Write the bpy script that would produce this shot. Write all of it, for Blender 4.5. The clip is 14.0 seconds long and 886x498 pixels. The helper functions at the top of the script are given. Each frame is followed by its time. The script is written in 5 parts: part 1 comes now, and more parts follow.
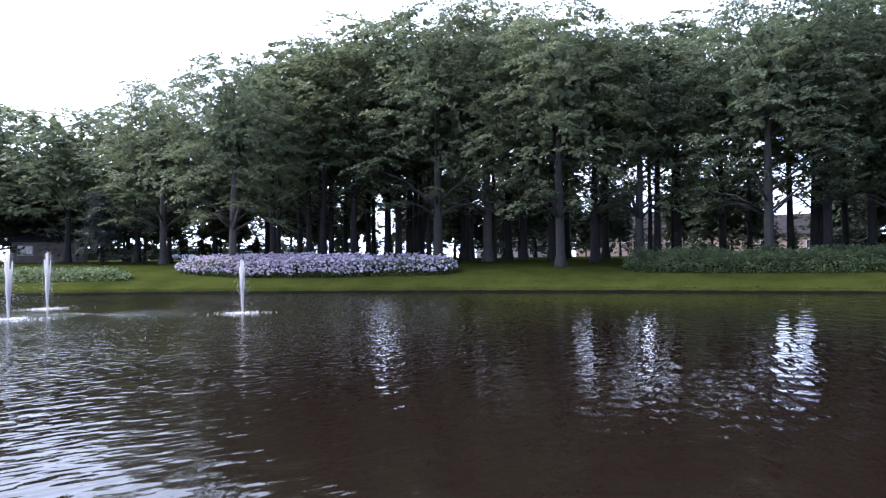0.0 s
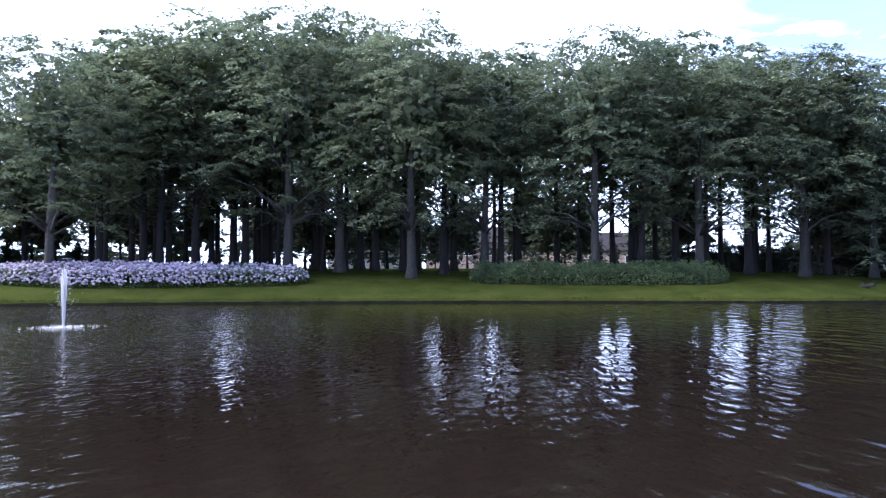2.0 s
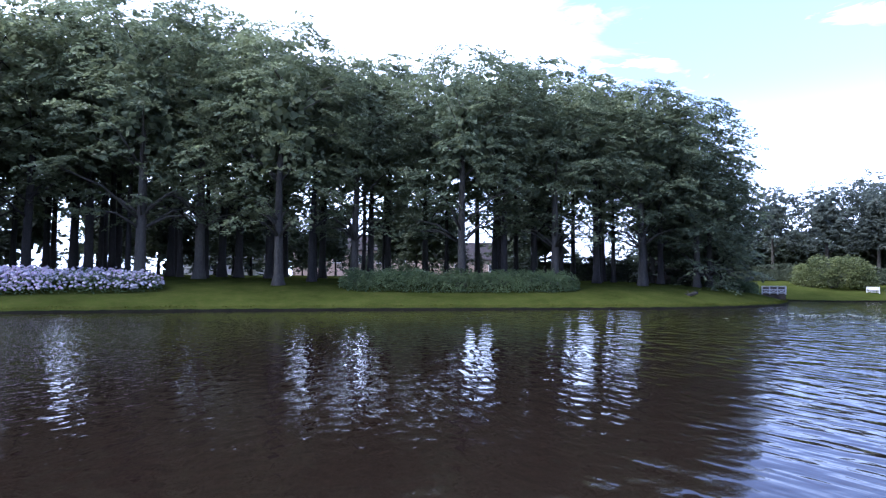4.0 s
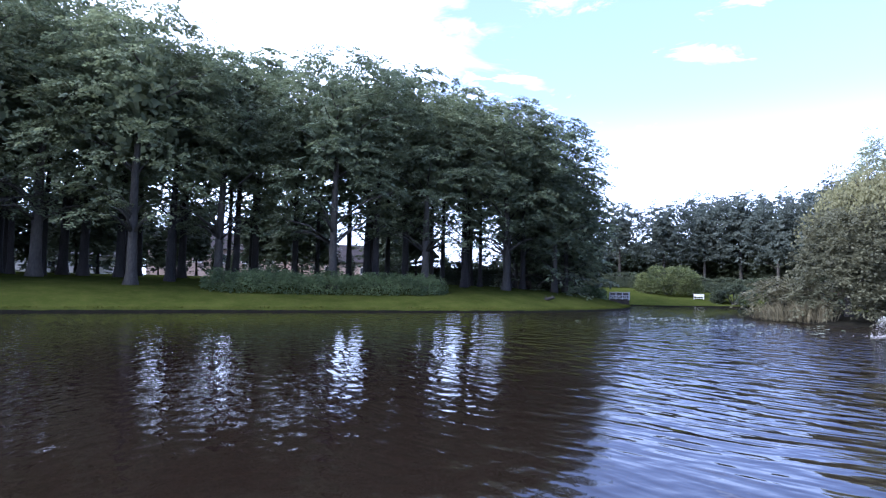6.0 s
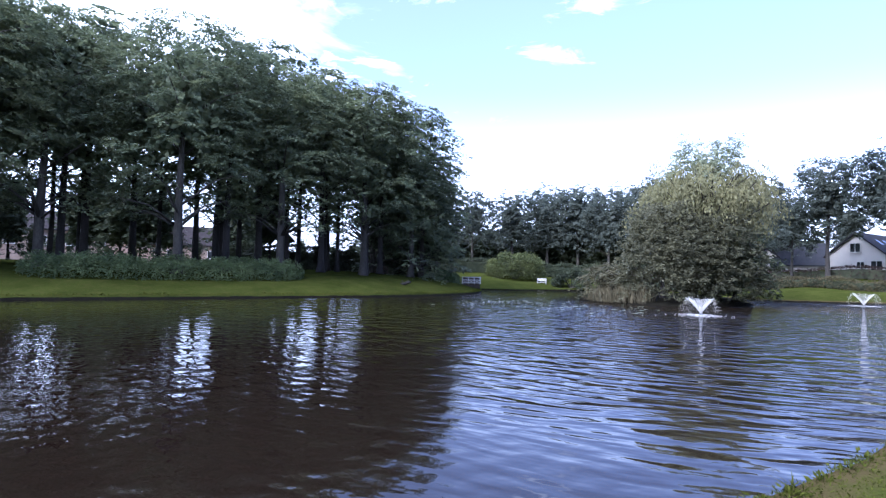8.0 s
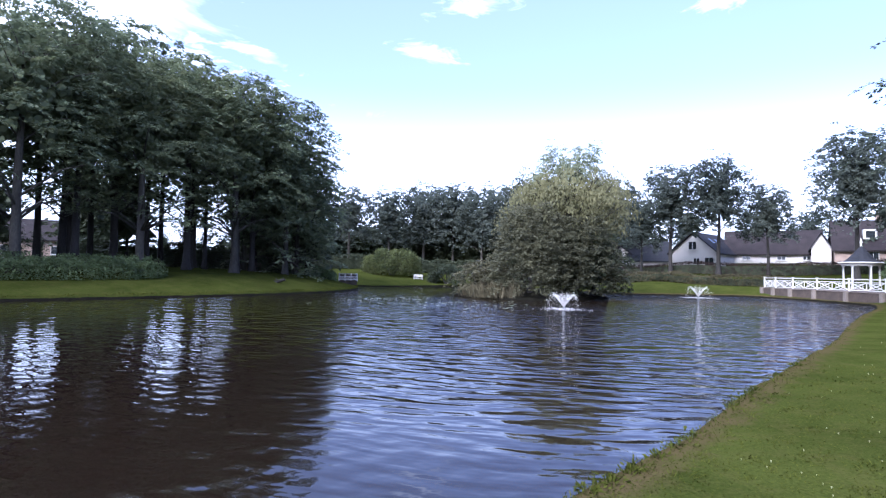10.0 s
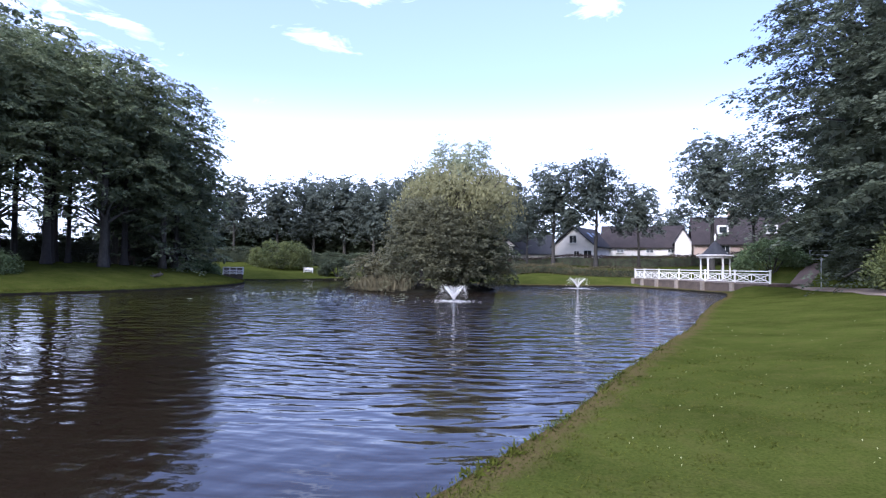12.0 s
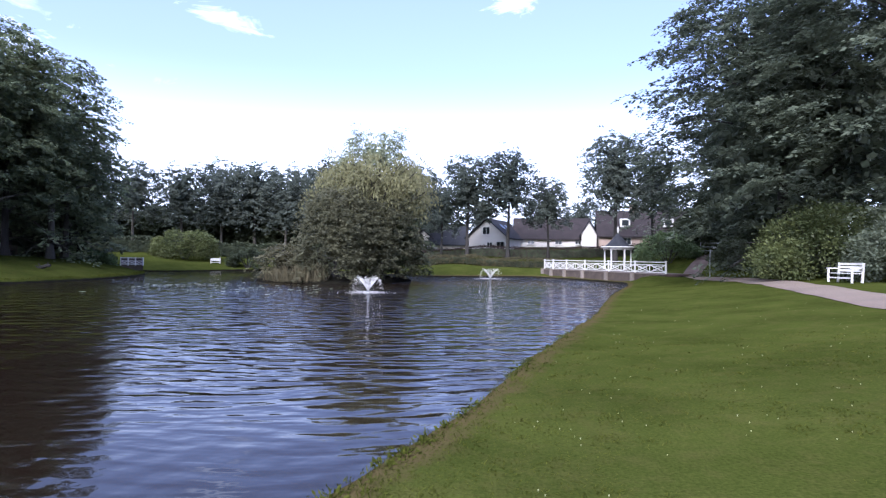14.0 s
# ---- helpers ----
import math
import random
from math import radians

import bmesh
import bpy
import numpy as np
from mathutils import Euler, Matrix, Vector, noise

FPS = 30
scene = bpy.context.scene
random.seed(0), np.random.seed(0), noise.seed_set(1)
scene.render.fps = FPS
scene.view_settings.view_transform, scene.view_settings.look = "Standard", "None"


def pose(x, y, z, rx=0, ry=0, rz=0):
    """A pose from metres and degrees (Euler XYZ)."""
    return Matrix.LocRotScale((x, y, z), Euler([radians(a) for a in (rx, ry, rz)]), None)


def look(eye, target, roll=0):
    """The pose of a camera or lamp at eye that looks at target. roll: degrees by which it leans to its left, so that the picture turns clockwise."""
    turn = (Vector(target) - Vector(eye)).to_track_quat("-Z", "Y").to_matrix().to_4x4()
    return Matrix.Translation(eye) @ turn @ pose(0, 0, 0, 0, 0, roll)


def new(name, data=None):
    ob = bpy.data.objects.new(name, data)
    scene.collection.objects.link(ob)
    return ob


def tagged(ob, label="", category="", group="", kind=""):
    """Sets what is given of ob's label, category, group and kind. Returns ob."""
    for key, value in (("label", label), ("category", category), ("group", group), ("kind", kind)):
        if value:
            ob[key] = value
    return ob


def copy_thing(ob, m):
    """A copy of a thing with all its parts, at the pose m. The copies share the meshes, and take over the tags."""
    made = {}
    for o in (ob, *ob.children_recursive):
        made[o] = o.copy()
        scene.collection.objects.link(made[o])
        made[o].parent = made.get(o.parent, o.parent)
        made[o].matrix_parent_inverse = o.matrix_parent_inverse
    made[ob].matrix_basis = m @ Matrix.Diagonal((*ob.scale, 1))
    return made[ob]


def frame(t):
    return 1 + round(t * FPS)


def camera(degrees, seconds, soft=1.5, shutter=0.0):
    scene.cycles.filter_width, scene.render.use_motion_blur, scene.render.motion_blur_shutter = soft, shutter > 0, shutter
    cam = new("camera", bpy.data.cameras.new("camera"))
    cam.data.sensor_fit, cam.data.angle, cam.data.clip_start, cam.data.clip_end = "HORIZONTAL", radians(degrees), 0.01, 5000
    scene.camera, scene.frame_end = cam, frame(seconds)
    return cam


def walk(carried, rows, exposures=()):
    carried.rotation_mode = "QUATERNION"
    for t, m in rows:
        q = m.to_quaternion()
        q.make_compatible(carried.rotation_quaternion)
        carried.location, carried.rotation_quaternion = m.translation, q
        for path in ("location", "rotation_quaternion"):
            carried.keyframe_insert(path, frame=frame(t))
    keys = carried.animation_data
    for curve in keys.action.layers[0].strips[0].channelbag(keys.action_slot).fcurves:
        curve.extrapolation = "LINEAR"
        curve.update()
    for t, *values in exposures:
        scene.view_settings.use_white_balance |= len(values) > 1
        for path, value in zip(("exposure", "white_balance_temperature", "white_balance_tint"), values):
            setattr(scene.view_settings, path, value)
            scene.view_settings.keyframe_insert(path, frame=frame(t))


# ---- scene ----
# ---- camera ----
cam = camera(74.08, 14.0, soft=1.3)
PATH = [
    (0, (0.275, 0.798, 1.929), (0.277, 2.797, 1.975), -0.49),
    (0.5, (0.263, 0.719, 1.928), (0.396, 2.714, 1.982), -0.09),
    (1, (0.237, 0.620, 1.928), (0.477, 2.604, 1.991), -0.05),
    (1.5, (0.196, 0.511, 1.927), (0.560, 2.476, 2.000), -0.02),
    (2, (0.147, 0.415, 1.925), (0.648, 2.350, 2.007), 0.01),
    (2.5, (0.091, 0.338, 1.924), (0.716, 2.236, 2.013), 0.13),
    (3, (0.021, 0.264, 1.922), (0.733, 2.131, 2.019), 0.12),
    (3.5, (-0.057, 0.180, 1.920), (0.758, 2.003, 2.024), 0.22),
    (6, (-0.358, -0.283, 1.892), (0.920, 1.251, 2.019), 1.24),
    (6.5, (-0.432, -0.357, 1.891), (0.939, 1.094, 2.021), 1.39),
    (7, (-0.513, -0.410, 1.891), (0.955, 0.942, 2.023), 1.53),
    (7.5, (-0.591, -0.439, 1.892), (0.948, 0.832, 2.018), 1.43),
    (8, (-0.653, -0.451, 1.898), (0.958, 0.730, 1.984), 1.24),
    (8.5, (-0.705, -0.462, 1.930), (0.971, 0.626, 2.011), 1.25),
    (11, (-1.052, -0.594, 2.064), (0.842, 0.044, 2.130), 0.80),
    (11.5, (-1.063, -0.595, 2.073), (0.860, -0.047, 2.134), 0.82),
    (12, (-1.080, -0.617, 2.079), (0.862, -0.143, 2.137), 0.73),
    (12.5, (-1.100, -0.642, 2.084), (0.863, -0.261, 2.136), 0.63),
    (13, (-1.118, -0.654, 2.088), (0.856, -0.337, 2.133), 0.65),
    (13.5, (-1.129, -0.655, 2.092), (0.855, -0.403, 2.131), 0.72),
    (14, (-1.137, -0.659, 2.094), (0.854, -0.469, 2.124), 0.80),
]
walk(cam, [(t, look(eye, target, roll)) for t, eye, target, roll in PATH], [(0.0, 1.58, 5300, 18), (3.0, 1.7, 4900, 19), (7.0, 1.55, 4880, 19), (11.0, 1.34, 5120, 19), (14.0, 1.24, 5230, 19)])

# ---- light: hazy evening sky, low sun over the grove ----
SUN_YAW, SUN_UP = radians(79), radians(37)
SUN_DIR = Vector((-math.sin(SUN_YAW) * math.cos(SUN_UP), math.cos(SUN_YAW) * math.cos(SUN_UP), math.sin(SUN_UP)))

world = bpy.data.worlds.new("sky")
scene.world = world
world.use_nodes = True
wt = world.node_tree
wt.nodes.clear()


def wnode(kind, **inputs):
    n = wt.nodes.new(kind)
    for k, v in inputs.items():
        n.inputs[k].default_value = v
    return n


sky = wnode("ShaderNodeTexSky")
sky.sky_type, sky.sun_disc = "NISHITA", False
sky.sun_elevation, sky.sun_rotation = SUN_UP, -SUN_YAW
sky.air_density, sky.dust_density, sky.ozone_density = 1.3, 0.6, 1.6
coord = wnode("ShaderNodeTexCoord")
stretch = wnode("ShaderNodeMapping")
stretch.inputs["Scale"].default_value = (1.0, 1.0, 3.2)
stretch.inputs["Rotation"].default_value = (radians(8), radians(-14), radians(20))
wt.links.new(coord.outputs["Generated"], stretch.inputs["Vector"])
cloud = wnode("ShaderNodeTexNoise", Scale=2.3, Detail=7.0, Roughness=0.58, Distortion=0.5)
wt.links.new(stretch.outputs["Vector"], cloud.inputs["Vector"])
ramp = wnode("ShaderNodeValToRGB")
ramp.color_ramp.elements[0].position, ramp.color_ramp.elements[1].position = 0.62, 0.86
ramp.color_ramp.elements[1].color = (0.45, 0.45, 0.45, 1)
wt.links.new(cloud.outputs["Fac"], ramp.inputs["Fac"])
# haze near the horizon
split = wnode("ShaderNodeSeparateXYZ")
wt.links.new(coord.outputs["Generated"], split.inputs[0])
haze = wnode("ShaderNodeMapRange")
haze.interpolation_type = "SMOOTHSTEP"
haze.inputs["From Min"].default_value, haze.inputs["From Max"].default_value = 0.02, 0.31
haze.inputs["To Min"].default_value, haze.inputs["To Max"].default_value = 0.75, 0.12
wt.links.new(split.outputs["Z"], haze.inputs["Value"])
# bank of bright cloud above the grove, with a torn edge
toward = wnode("ShaderNodeVectorMath")
toward.operation = "DOT_PRODUCT"
toward.inputs[1].default_value = (-0.42, 0.63, 0.65)
wt.links.new(coord.outputs["Generated"], toward.inputs[0])
glow = wnode("ShaderNodeMapRange")
glow.interpolation_type = "SMOOTHSTEP"
glow.inputs["From Min"].default_value, glow.inputs["From Max"].default_value = 0.75, 1.04
torn = wnode("ShaderNodeMath")
torn.operation = "MULTIPLY_ADD"
torn.inputs[1].default_value = 0.85
wt.links.new(cloud.outputs["Fac"], torn.inputs[0])
wt.links.new(toward.outputs["Value"], torn.inputs[2])
wt.links.new(torn.outputs[0], glow.inputs["Value"])
veil = wnode("ShaderNodeMath")
veil.operation = "MAXIMUM"
wt.links.new(glow.outputs["Result"], veil.inputs[0])
wt.links.new(haze.outputs["Result"], veil.inputs[1])


def wmath(op, a, b=None, c=None):
    n = wnode("ShaderNodeMath")
    n.operation = op
    for k, v in enumerate((a, b, c)):
        if v is None:
            continue
        if isinstance(v, (int, float)):
            n.inputs[k].default_value = v
        else:
            wt.links.new(v, n.inputs[k])
    return n.outputs[0]


# single clouds: bearing, elevation, half length, half width, slant (degrees), density
frayed = wnode("ShaderNodeTexNoise", Scale=14.0, Detail=7.0, Roughness=0.66, Distortion=0.9)
wt.links.new(stretch.outputs["Vector"], frayed.inputs["Vector"])
fray = wmath("MULTIPLY_ADD", frayed.outputs["Fac"], 5.0, -2.5)
cover = wmath("MAXIMUM", ramp.outputs["Color"], veil.outputs[0])
for bearing, elev, half, wide, slant, density in ((-24, 21.0, 25, 3.6, -8, 0.8), (-63.5, 21.0, 4.2, 1.1, -14, 0.42), (-52, 26.5, 5.5, 2.0, 12, 0.36), (-69.5, 25.2, 5.5, 1.4, 6, 0.36),
                                                  (-47.8, 19.4, 5.0, 0.8, -20, 0.45), (-90.4, 24.2, 3.4, 1.8, -8, 0.5), (-60.3, 14.6, 3.2, 0.8, -4, 0.25), (-36, 25.5, 9, 1.4, -12, 0.3)):
    bb, ee, ss = radians(bearing), radians(elev), radians(slant)
    mid = Vector((-math.sin(bb) * math.cos(ee), math.cos(bb) * math.cos(ee), math.sin(ee)))
    east = Vector((math.cos(bb), math.sin(bb), 0))
    north = east.cross(mid)
    squares = []
    for axis, size in ((east * math.cos(ss) + north * math.sin(ss), half), (north * math.cos(ss) - east * math.sin(ss), wide)):
        dot = wnode("ShaderNodeVectorMath")
        dot.operation = "DOT_PRODUCT"
        dot.inputs[1].default_value = axis / radians(size)
        wt.links.new(coord.outputs["Generated"], dot.inputs[0])
        squares.append(wmath("POWER", wmath("ABSOLUTE", dot.outputs["Value"]), 2.0))
    far_off = wmath("ADD", wmath("ADD", squares[0], squares[1]), fray)
    puff = wnode("ShaderNodeMapRange")
    puff.interpolation_type = "SMOOTHSTEP"
    puff.inputs["From Min"].default_value, puff.inputs["From Max"].default_value = 1.25, -0.55
    puff.inputs["To Max"].default_value = density
    wt.links.new(far_off, puff.inputs["Value"])
    cover = wmath("MAXIMUM", cover, puff.outputs["Result"])
clear = wnode("ShaderNodeMix")
clear.data_type, clear.blend_type = "RGBA", "MIX"
clear.inputs["B"].default_value = (8.4, 8.7, 9.2, 1)
wt.links.new(cover, clear.inputs["Factor"])
dim = wnode("ShaderNodeMix")
dim.data_type, dim.blend_type = "RGBA", "MULTIPLY"
dim.inputs["Factor"].default_value = 1.0
dim.inputs["B"].default_value = (0.56, 0.515, 0.68, 1)
wt.links.new(sky.outputs["Color"], dim.inputs["A"])
wt.links.new(dim.outputs["Result"], clear.inputs["A"])
back = wnode("ShaderNodeBackground", Strength=0.15)
wt.links.new(clear.outputs["Result"], back.inputs["Color"])
wout = wnode("ShaderNodeOutputWorld")
wt.links.new(back.outputs["Background"], wout.inputs["Surface"])

sun = new("sun", bpy.data.lights.new("sun", "SUN"))
sun.data.energy, sun.data.angle, sun.data.color = 4.0, radians(32), (1.0, 0.9, 0.75)
sun.matrix_world = look(SUN_DIR * 60, (0, 0, 0))

# ---- materials ----
MATS = {}


def material(name, base, dark=None, rough=0.8, scale=3.0, fine=30.0, bump=0.3, dist=0.02, metal=0.0, spec=0.4,
             island=0.0, per_object=0.0, translucent=0.0, stretch=(1, 1, 1)):
    """Two-scale noise between a base and a darker colour, with fine relief."""
    m = bpy.data.materials.new(name)
    m.use_nodes = True
    t = m.node_tree
    bsdf = t.nodes["Principled BSDF"]
    out = t.nodes["Material Output"]
    dark = dark or tuple(c * 0.6 for c in base)
    co = t.nodes.new("ShaderNodeTexCoord")
    mp = t.nodes.new("ShaderNodeMapping")
    mp.inputs["Scale"].default_value = stretch
    t.links.new(co.outputs["Object"], mp.inputs["Vector"])
    big = t.nodes.new("ShaderNodeTexNoise")
    big.inputs["Scale"].default_value, big.inputs["Detail"].default_value = scale, 4
    small = t.nodes.new("ShaderNodeTexNoise")
    small.inputs["Scale"].default_value, small.inputs["Detail"].default_value = fine, 5
    for n in (big, small):
        t.links.new(mp.outputs["Vector"], n.inputs["Vector"])
    add = t.nodes.new("ShaderNodeMath")
    add.operation = "ADD"
    t.links.new(big.outputs["Fac"], add.inputs[0])
    t.links.new(small.outputs["Fac"], add.inputs[1])
    last = add.outputs[0]
    for amount, node, socket in ((island, "ShaderNodeNewGeometry", "Random Per Island"), (per_object, "ShaderNodeObjectInfo", "Random")):
        if amount:
            g = t.nodes.new(node)
            k = t.nodes.new("ShaderNodeMath")
            k.operation = "MULTIPLY_ADD"
            k.inputs[1].default_value, k.inputs[2].default_value = amount, -amount / 2
            t.links.new(g.outputs[socket], k.inputs[0])
            s = t.nodes.new("ShaderNodeMath")
            s.operation = "ADD"
            t.links.new(last, s.inputs[0])
            t.links.new(k.outputs[0], s.inputs[1])
            last = s.outputs[0]
    rng = t.nodes.new("ShaderNodeMapRange")
    rng.inputs["From Min"].default_value, rng.inputs["From Max"].default_value = 0.7, 1.3
    t.links.new(last, rng.inputs["Value"])
    mix = t.nodes.new("ShaderNodeMix")
    mix.data_type = "RGBA"
    mix.inputs["A"].default_value, mix.inputs["B"].default_value = (*dark, 1), (*base, 1)
    t.links.new(rng.outputs["Result"], mix.inputs["Factor"])
    t.links.new(mix.outputs["Result"], bsdf.inputs["Base Color"])
    bsdf.inputs["Roughness"].default_value = rough
    bsdf.inputs["Metallic"].default_value = metal
    bsdf.inputs["Specular IOR Level"].default_value = spec
    if bump:
        b = t.nodes.new("ShaderNodeBump")
        b.inputs["Strength"].default_value, b.inputs["Distance"].default_value = bump, dist
        t.links.new(small.outputs["Fac"], b.inputs["Height"])
        t.links.new(b.outputs["Normal"], bsdf.inputs["Normal"])
    if translucent:
        tr = t.nodes.new("ShaderNodeBsdfTranslucent")
        t.links.new(mix.outputs["Result"], tr.inputs["Color"])
        ms = t.nodes.new("ShaderNodeMixShader")
        ms.inputs["Fac"].default_value = translucent
        t.links.new(bsdf.outputs[0], ms.inputs[1])
        t.links.new(tr.outputs[0], ms.inputs[2])
        t.links.new(ms.outputs[0], out.inputs["Surface"])
    MATS[name] = m
    return m


def leaf_material(name, base, dark, gloss=0.55):
    return material(name, base, dark, rough=gloss, scale=0.35, fine=1.4, bump=0, island=0.06, per_object=0.3, translucent=0.45, spec=0.22)


LAWN = material("lawn_grass", (0.0465, 0.0545, 0.0115), (0.021, 0.027, 0.0055), rough=0.95, scale=0.5, fine=30, bump=0.7, dist=0.03, spec=0.0)


def add_thatch(m):
    """Brownish thatch and worn specks between the blades."""
    t = m.node_tree
    b = t.nodes["Principled BSDF"]
    green = b.inputs["Base Color"].links[0].from_socket
    co = t.nodes.new("ShaderNodeTexCoord")
    n = t.nodes.new("ShaderNodeTexNoise")
    n.inputs["Scale"].default_value, n.inputs["Detail"].default_value, n.inputs["Roughness"].default_value = 2.3, 7, 0.72
    t.links.new(co.outputs["Object"], n.inputs["Vector"])
    r = t.nodes.new("ShaderNodeMapRange")
    r.inputs["From Min"].default_value, r.inputs["From Max"].default_value = 0.47, 0.7
    r.inputs["To Max"].default_value = 0.35
    t.links.new(n.outputs["Fac"], r.inputs["Value"])
    x = t.nodes.new("ShaderNodeMix")
    x.data_type = "RGBA"
    x.inputs["B"].default_value = (0.068, 0.058, 0.02, 1)
    t.links.new(r.outputs["Result"], x.inputs["Factor"])
    t.links.new(green, x.inputs["A"])
    # trodden, drier turf along the lip of the near bank
    lip = t.nodes.new("ShaderNodeAttribute")
    lip.attribute_name = "bank"
    n2 = t.nodes.new("ShaderNodeTexNoise")
    n2.inputs["Scale"].default_value, n2.inputs["Detail"].default_value, n2.inputs["Roughness"].default_value = 2.6, 6, 0.7
    t.links.new(co.outputs["Object"], n2.inputs["Vector"])
    ad = t.nodes.new("ShaderNodeMath")
    ad.operation = "MULTIPLY_ADD"
    ad.inputs[1].default_value = 1.5
    t.links.new(n2.outputs["Fac"], ad.inputs[0])
    t.links.new(lip.outputs["Fac"], ad.inputs[2])
    r2 = t.nodes.new("ShaderNodeMapRange")
    r2.inputs["From Min"].default_value, r2.inputs["From Max"].default_value = 1.05, 1.5
    r2.inputs["To Max"].default_value = 0.9
    t.links.new(ad.outputs[0], r2.inputs["Value"])
    y = t.nodes.new("ShaderNodeMix")
    y.data_type = "RGBA"
    y.inputs["B"].default_value = (0.058, 0.044, 0.02, 1)
    t.links.new(r2.outputs["Result"], y.inputs["Factor"])
    t.links.new(x.outputs["Result"], y.inputs["A"])
    t.links.new(y.outputs["Result"], b.inputs["Base Color"])


add_thatch(LAWN)
BLADE = material("grass_blade", (0.064, 0.07, 0.013), (0.034, 0.041, 0.007), spec=0.0, rough=0.8, scale=0.5, fine=6, bump=0, island=0.6, translucent=0.3)
SOIL = material("wet_soil", (0.01, 0.009, 0.006), (0.004, 0.004, 0.003), spec=0.05, rough=0.9, scale=2, fine=20, bump=0.8, dist=0.05)
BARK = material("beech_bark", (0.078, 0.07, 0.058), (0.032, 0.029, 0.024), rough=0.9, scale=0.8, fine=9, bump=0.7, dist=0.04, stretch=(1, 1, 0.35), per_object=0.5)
# dark bark; on inner beeches it also stands in for the grove's shade
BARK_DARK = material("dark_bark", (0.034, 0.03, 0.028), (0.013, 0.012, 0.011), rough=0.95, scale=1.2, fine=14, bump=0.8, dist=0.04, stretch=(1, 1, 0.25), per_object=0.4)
BEECH = leaf_material("beech_leaf", (0.198, 0.222, 0.116), (0.088, 0.112, 0.07))
# oak leaves darkened and blued: backlight and distance haze put into the colour
BEECH_FAR = leaf_material("oak_leaf", (0.1, 0.114, 0.092), (0.047, 0.058, 0.05))
COPPER = leaf_material("dark_leaf", (0.112, 0.128, 0.084), (0.052, 0.064, 0.046))
WILLOW = leaf_material("willow_leaf", (0.215, 0.205, 0.1), (0.125, 0.122, 0.062))
ALDER = leaf_material("alder_leaf", (0.125, 0.122, 0.072), (0.054, 0.056, 0.034))
SILVER = leaf_material("silver_leaf", (0.26, 0.28, 0.18), (0.14, 0.16, 0.1))
SHRUB = leaf_material("shrub_leaf", (0.14, 0.18, 0.08), (0.06, 0.088, 0.042), gloss=0.5)
SHRUB_BRIGHT = leaf_material("rhododendron_leaf", (0.15, 0.165, 0.06), (0.05, 0.064, 0.025), gloss=0.45)
HEDGE = leaf_material("hedge_leaf", (0.08, 0.092, 0.052), (0.036, 0.046, 0.028))
HEDGE_BROWN = leaf_material("brown_hedge_leaf", (0.075, 0.05, 0.042), (0.034, 0.024, 0.02))
HEDGE_OLIVE = leaf_material("olive_hedge_leaf", (0.105, 0.09, 0.045), (0.045, 0.042, 0.024))
PETAL = material("hydrangea_petal", (0.6, 0.54, 0.55), (0.31, 0.28, 0.37), rough=0.7, scale=0.18, fine=3, bump=0, island=0.7, translucent=0.15)
PETAL_PINK = material("hydrangea_petal_pink", (0.6, 0.5, 0.56), (0.36, 0.25, 0.36), rough=0.7, scale=0.3, fine=3, bump=0, island=0.7, translucent=0.15)
SALLOW = leaf_material("sallow_leaf", (0.15, 0.14, 0.08), (0.07, 0.066, 0.04))
REED = material("reed", (0.12, 0.1, 0.055), (0.06, 0.054, 0.03), rough=0.8, scale=1, fine=10, bump=0, island=0.5, translucent=0.2)
WHITE = material("white_paint", (0.58, 0.56, 0.54), (0.46, 0.44, 0.42), rough=0.55, scale=1.5, fine=18, bump=0.15, dist=0.004)
RENDERED = material("white_render", (0.58, 0.54, 0.51), (0.46, 0.43, 0.41), rough=0.9, scale=0.5, fine=25, bump=0.3, dist=0.01)
CONCRETE = material("weathered_concrete", (0.21, 0.175, 0.15), (0.1, 0.082, 0.07), rough=0.9, scale=1.3, fine=16, bump=0.5, dist=0.02)
CONCRETE_DARK = material("dark_concrete", (0.08, 0.057, 0.045), (0.034, 0.026, 0.021), rough=0.9, scale=1.6, fine=16, bump=0.5, dist=0.02)
ROOF = material("dark_roof_tile", spec=0.1, base=(0.034, 0.031, 0.034), dark=(0.018, 0.017, 0.019), rough=0.75, scale=0.9, fine=12, bump=0.5, dist=0.03)
ROOF_BROWN = material("brown_roof_tile", spec=0.1, base=(0.034, 0.027, 0.028), dark=(0.018, 0.015, 0.016), rough=0.8, scale=0.9, fine=12, bump=0.5, dist=0.03)
SLATE = material("slate", spec=0.1, base=(0.03, 0.03, 0.036), dark=(0.017, 0.018, 0.022), rough=0.75, scale=1.5, fine=15, bump=0.3, dist=0.01)
PATH_MAT = material("gravel_path", (0.165, 0.122, 0.096), (0.1, 0.075, 0.06), rough=0.95, scale=0.6, fine=45, bump=0.6, dist=0.015)
PAVE = material("brick_paving", (0.09, 0.058, 0.05), (0.05, 0.034, 0.03), rough=0.9, scale=1, fine=20, bump=0.4, dist=0.01)
BRICK = material("pale_brick", (0.4, 0.3, 0.25), (0.27, 0.2, 0.16), rough=0.9, scale=0.6, fine=14, bump=0.4, dist=0.01)
METAL = material("grey_metal", (0.35, 0.36, 0.37), (0.2, 0.2, 0.21), rough=0.45, scale=2, fine=20, bump=0.1, dist=0.003, metal=0.8)
WOOD = material("weathered_wood", (0.085, 0.066, 0.045), (0.035, 0.028, 0.02), rough=0.9, scale=2, fine=22, bump=0.6, dist=0.015, stretch=(0.3, 1, 1))
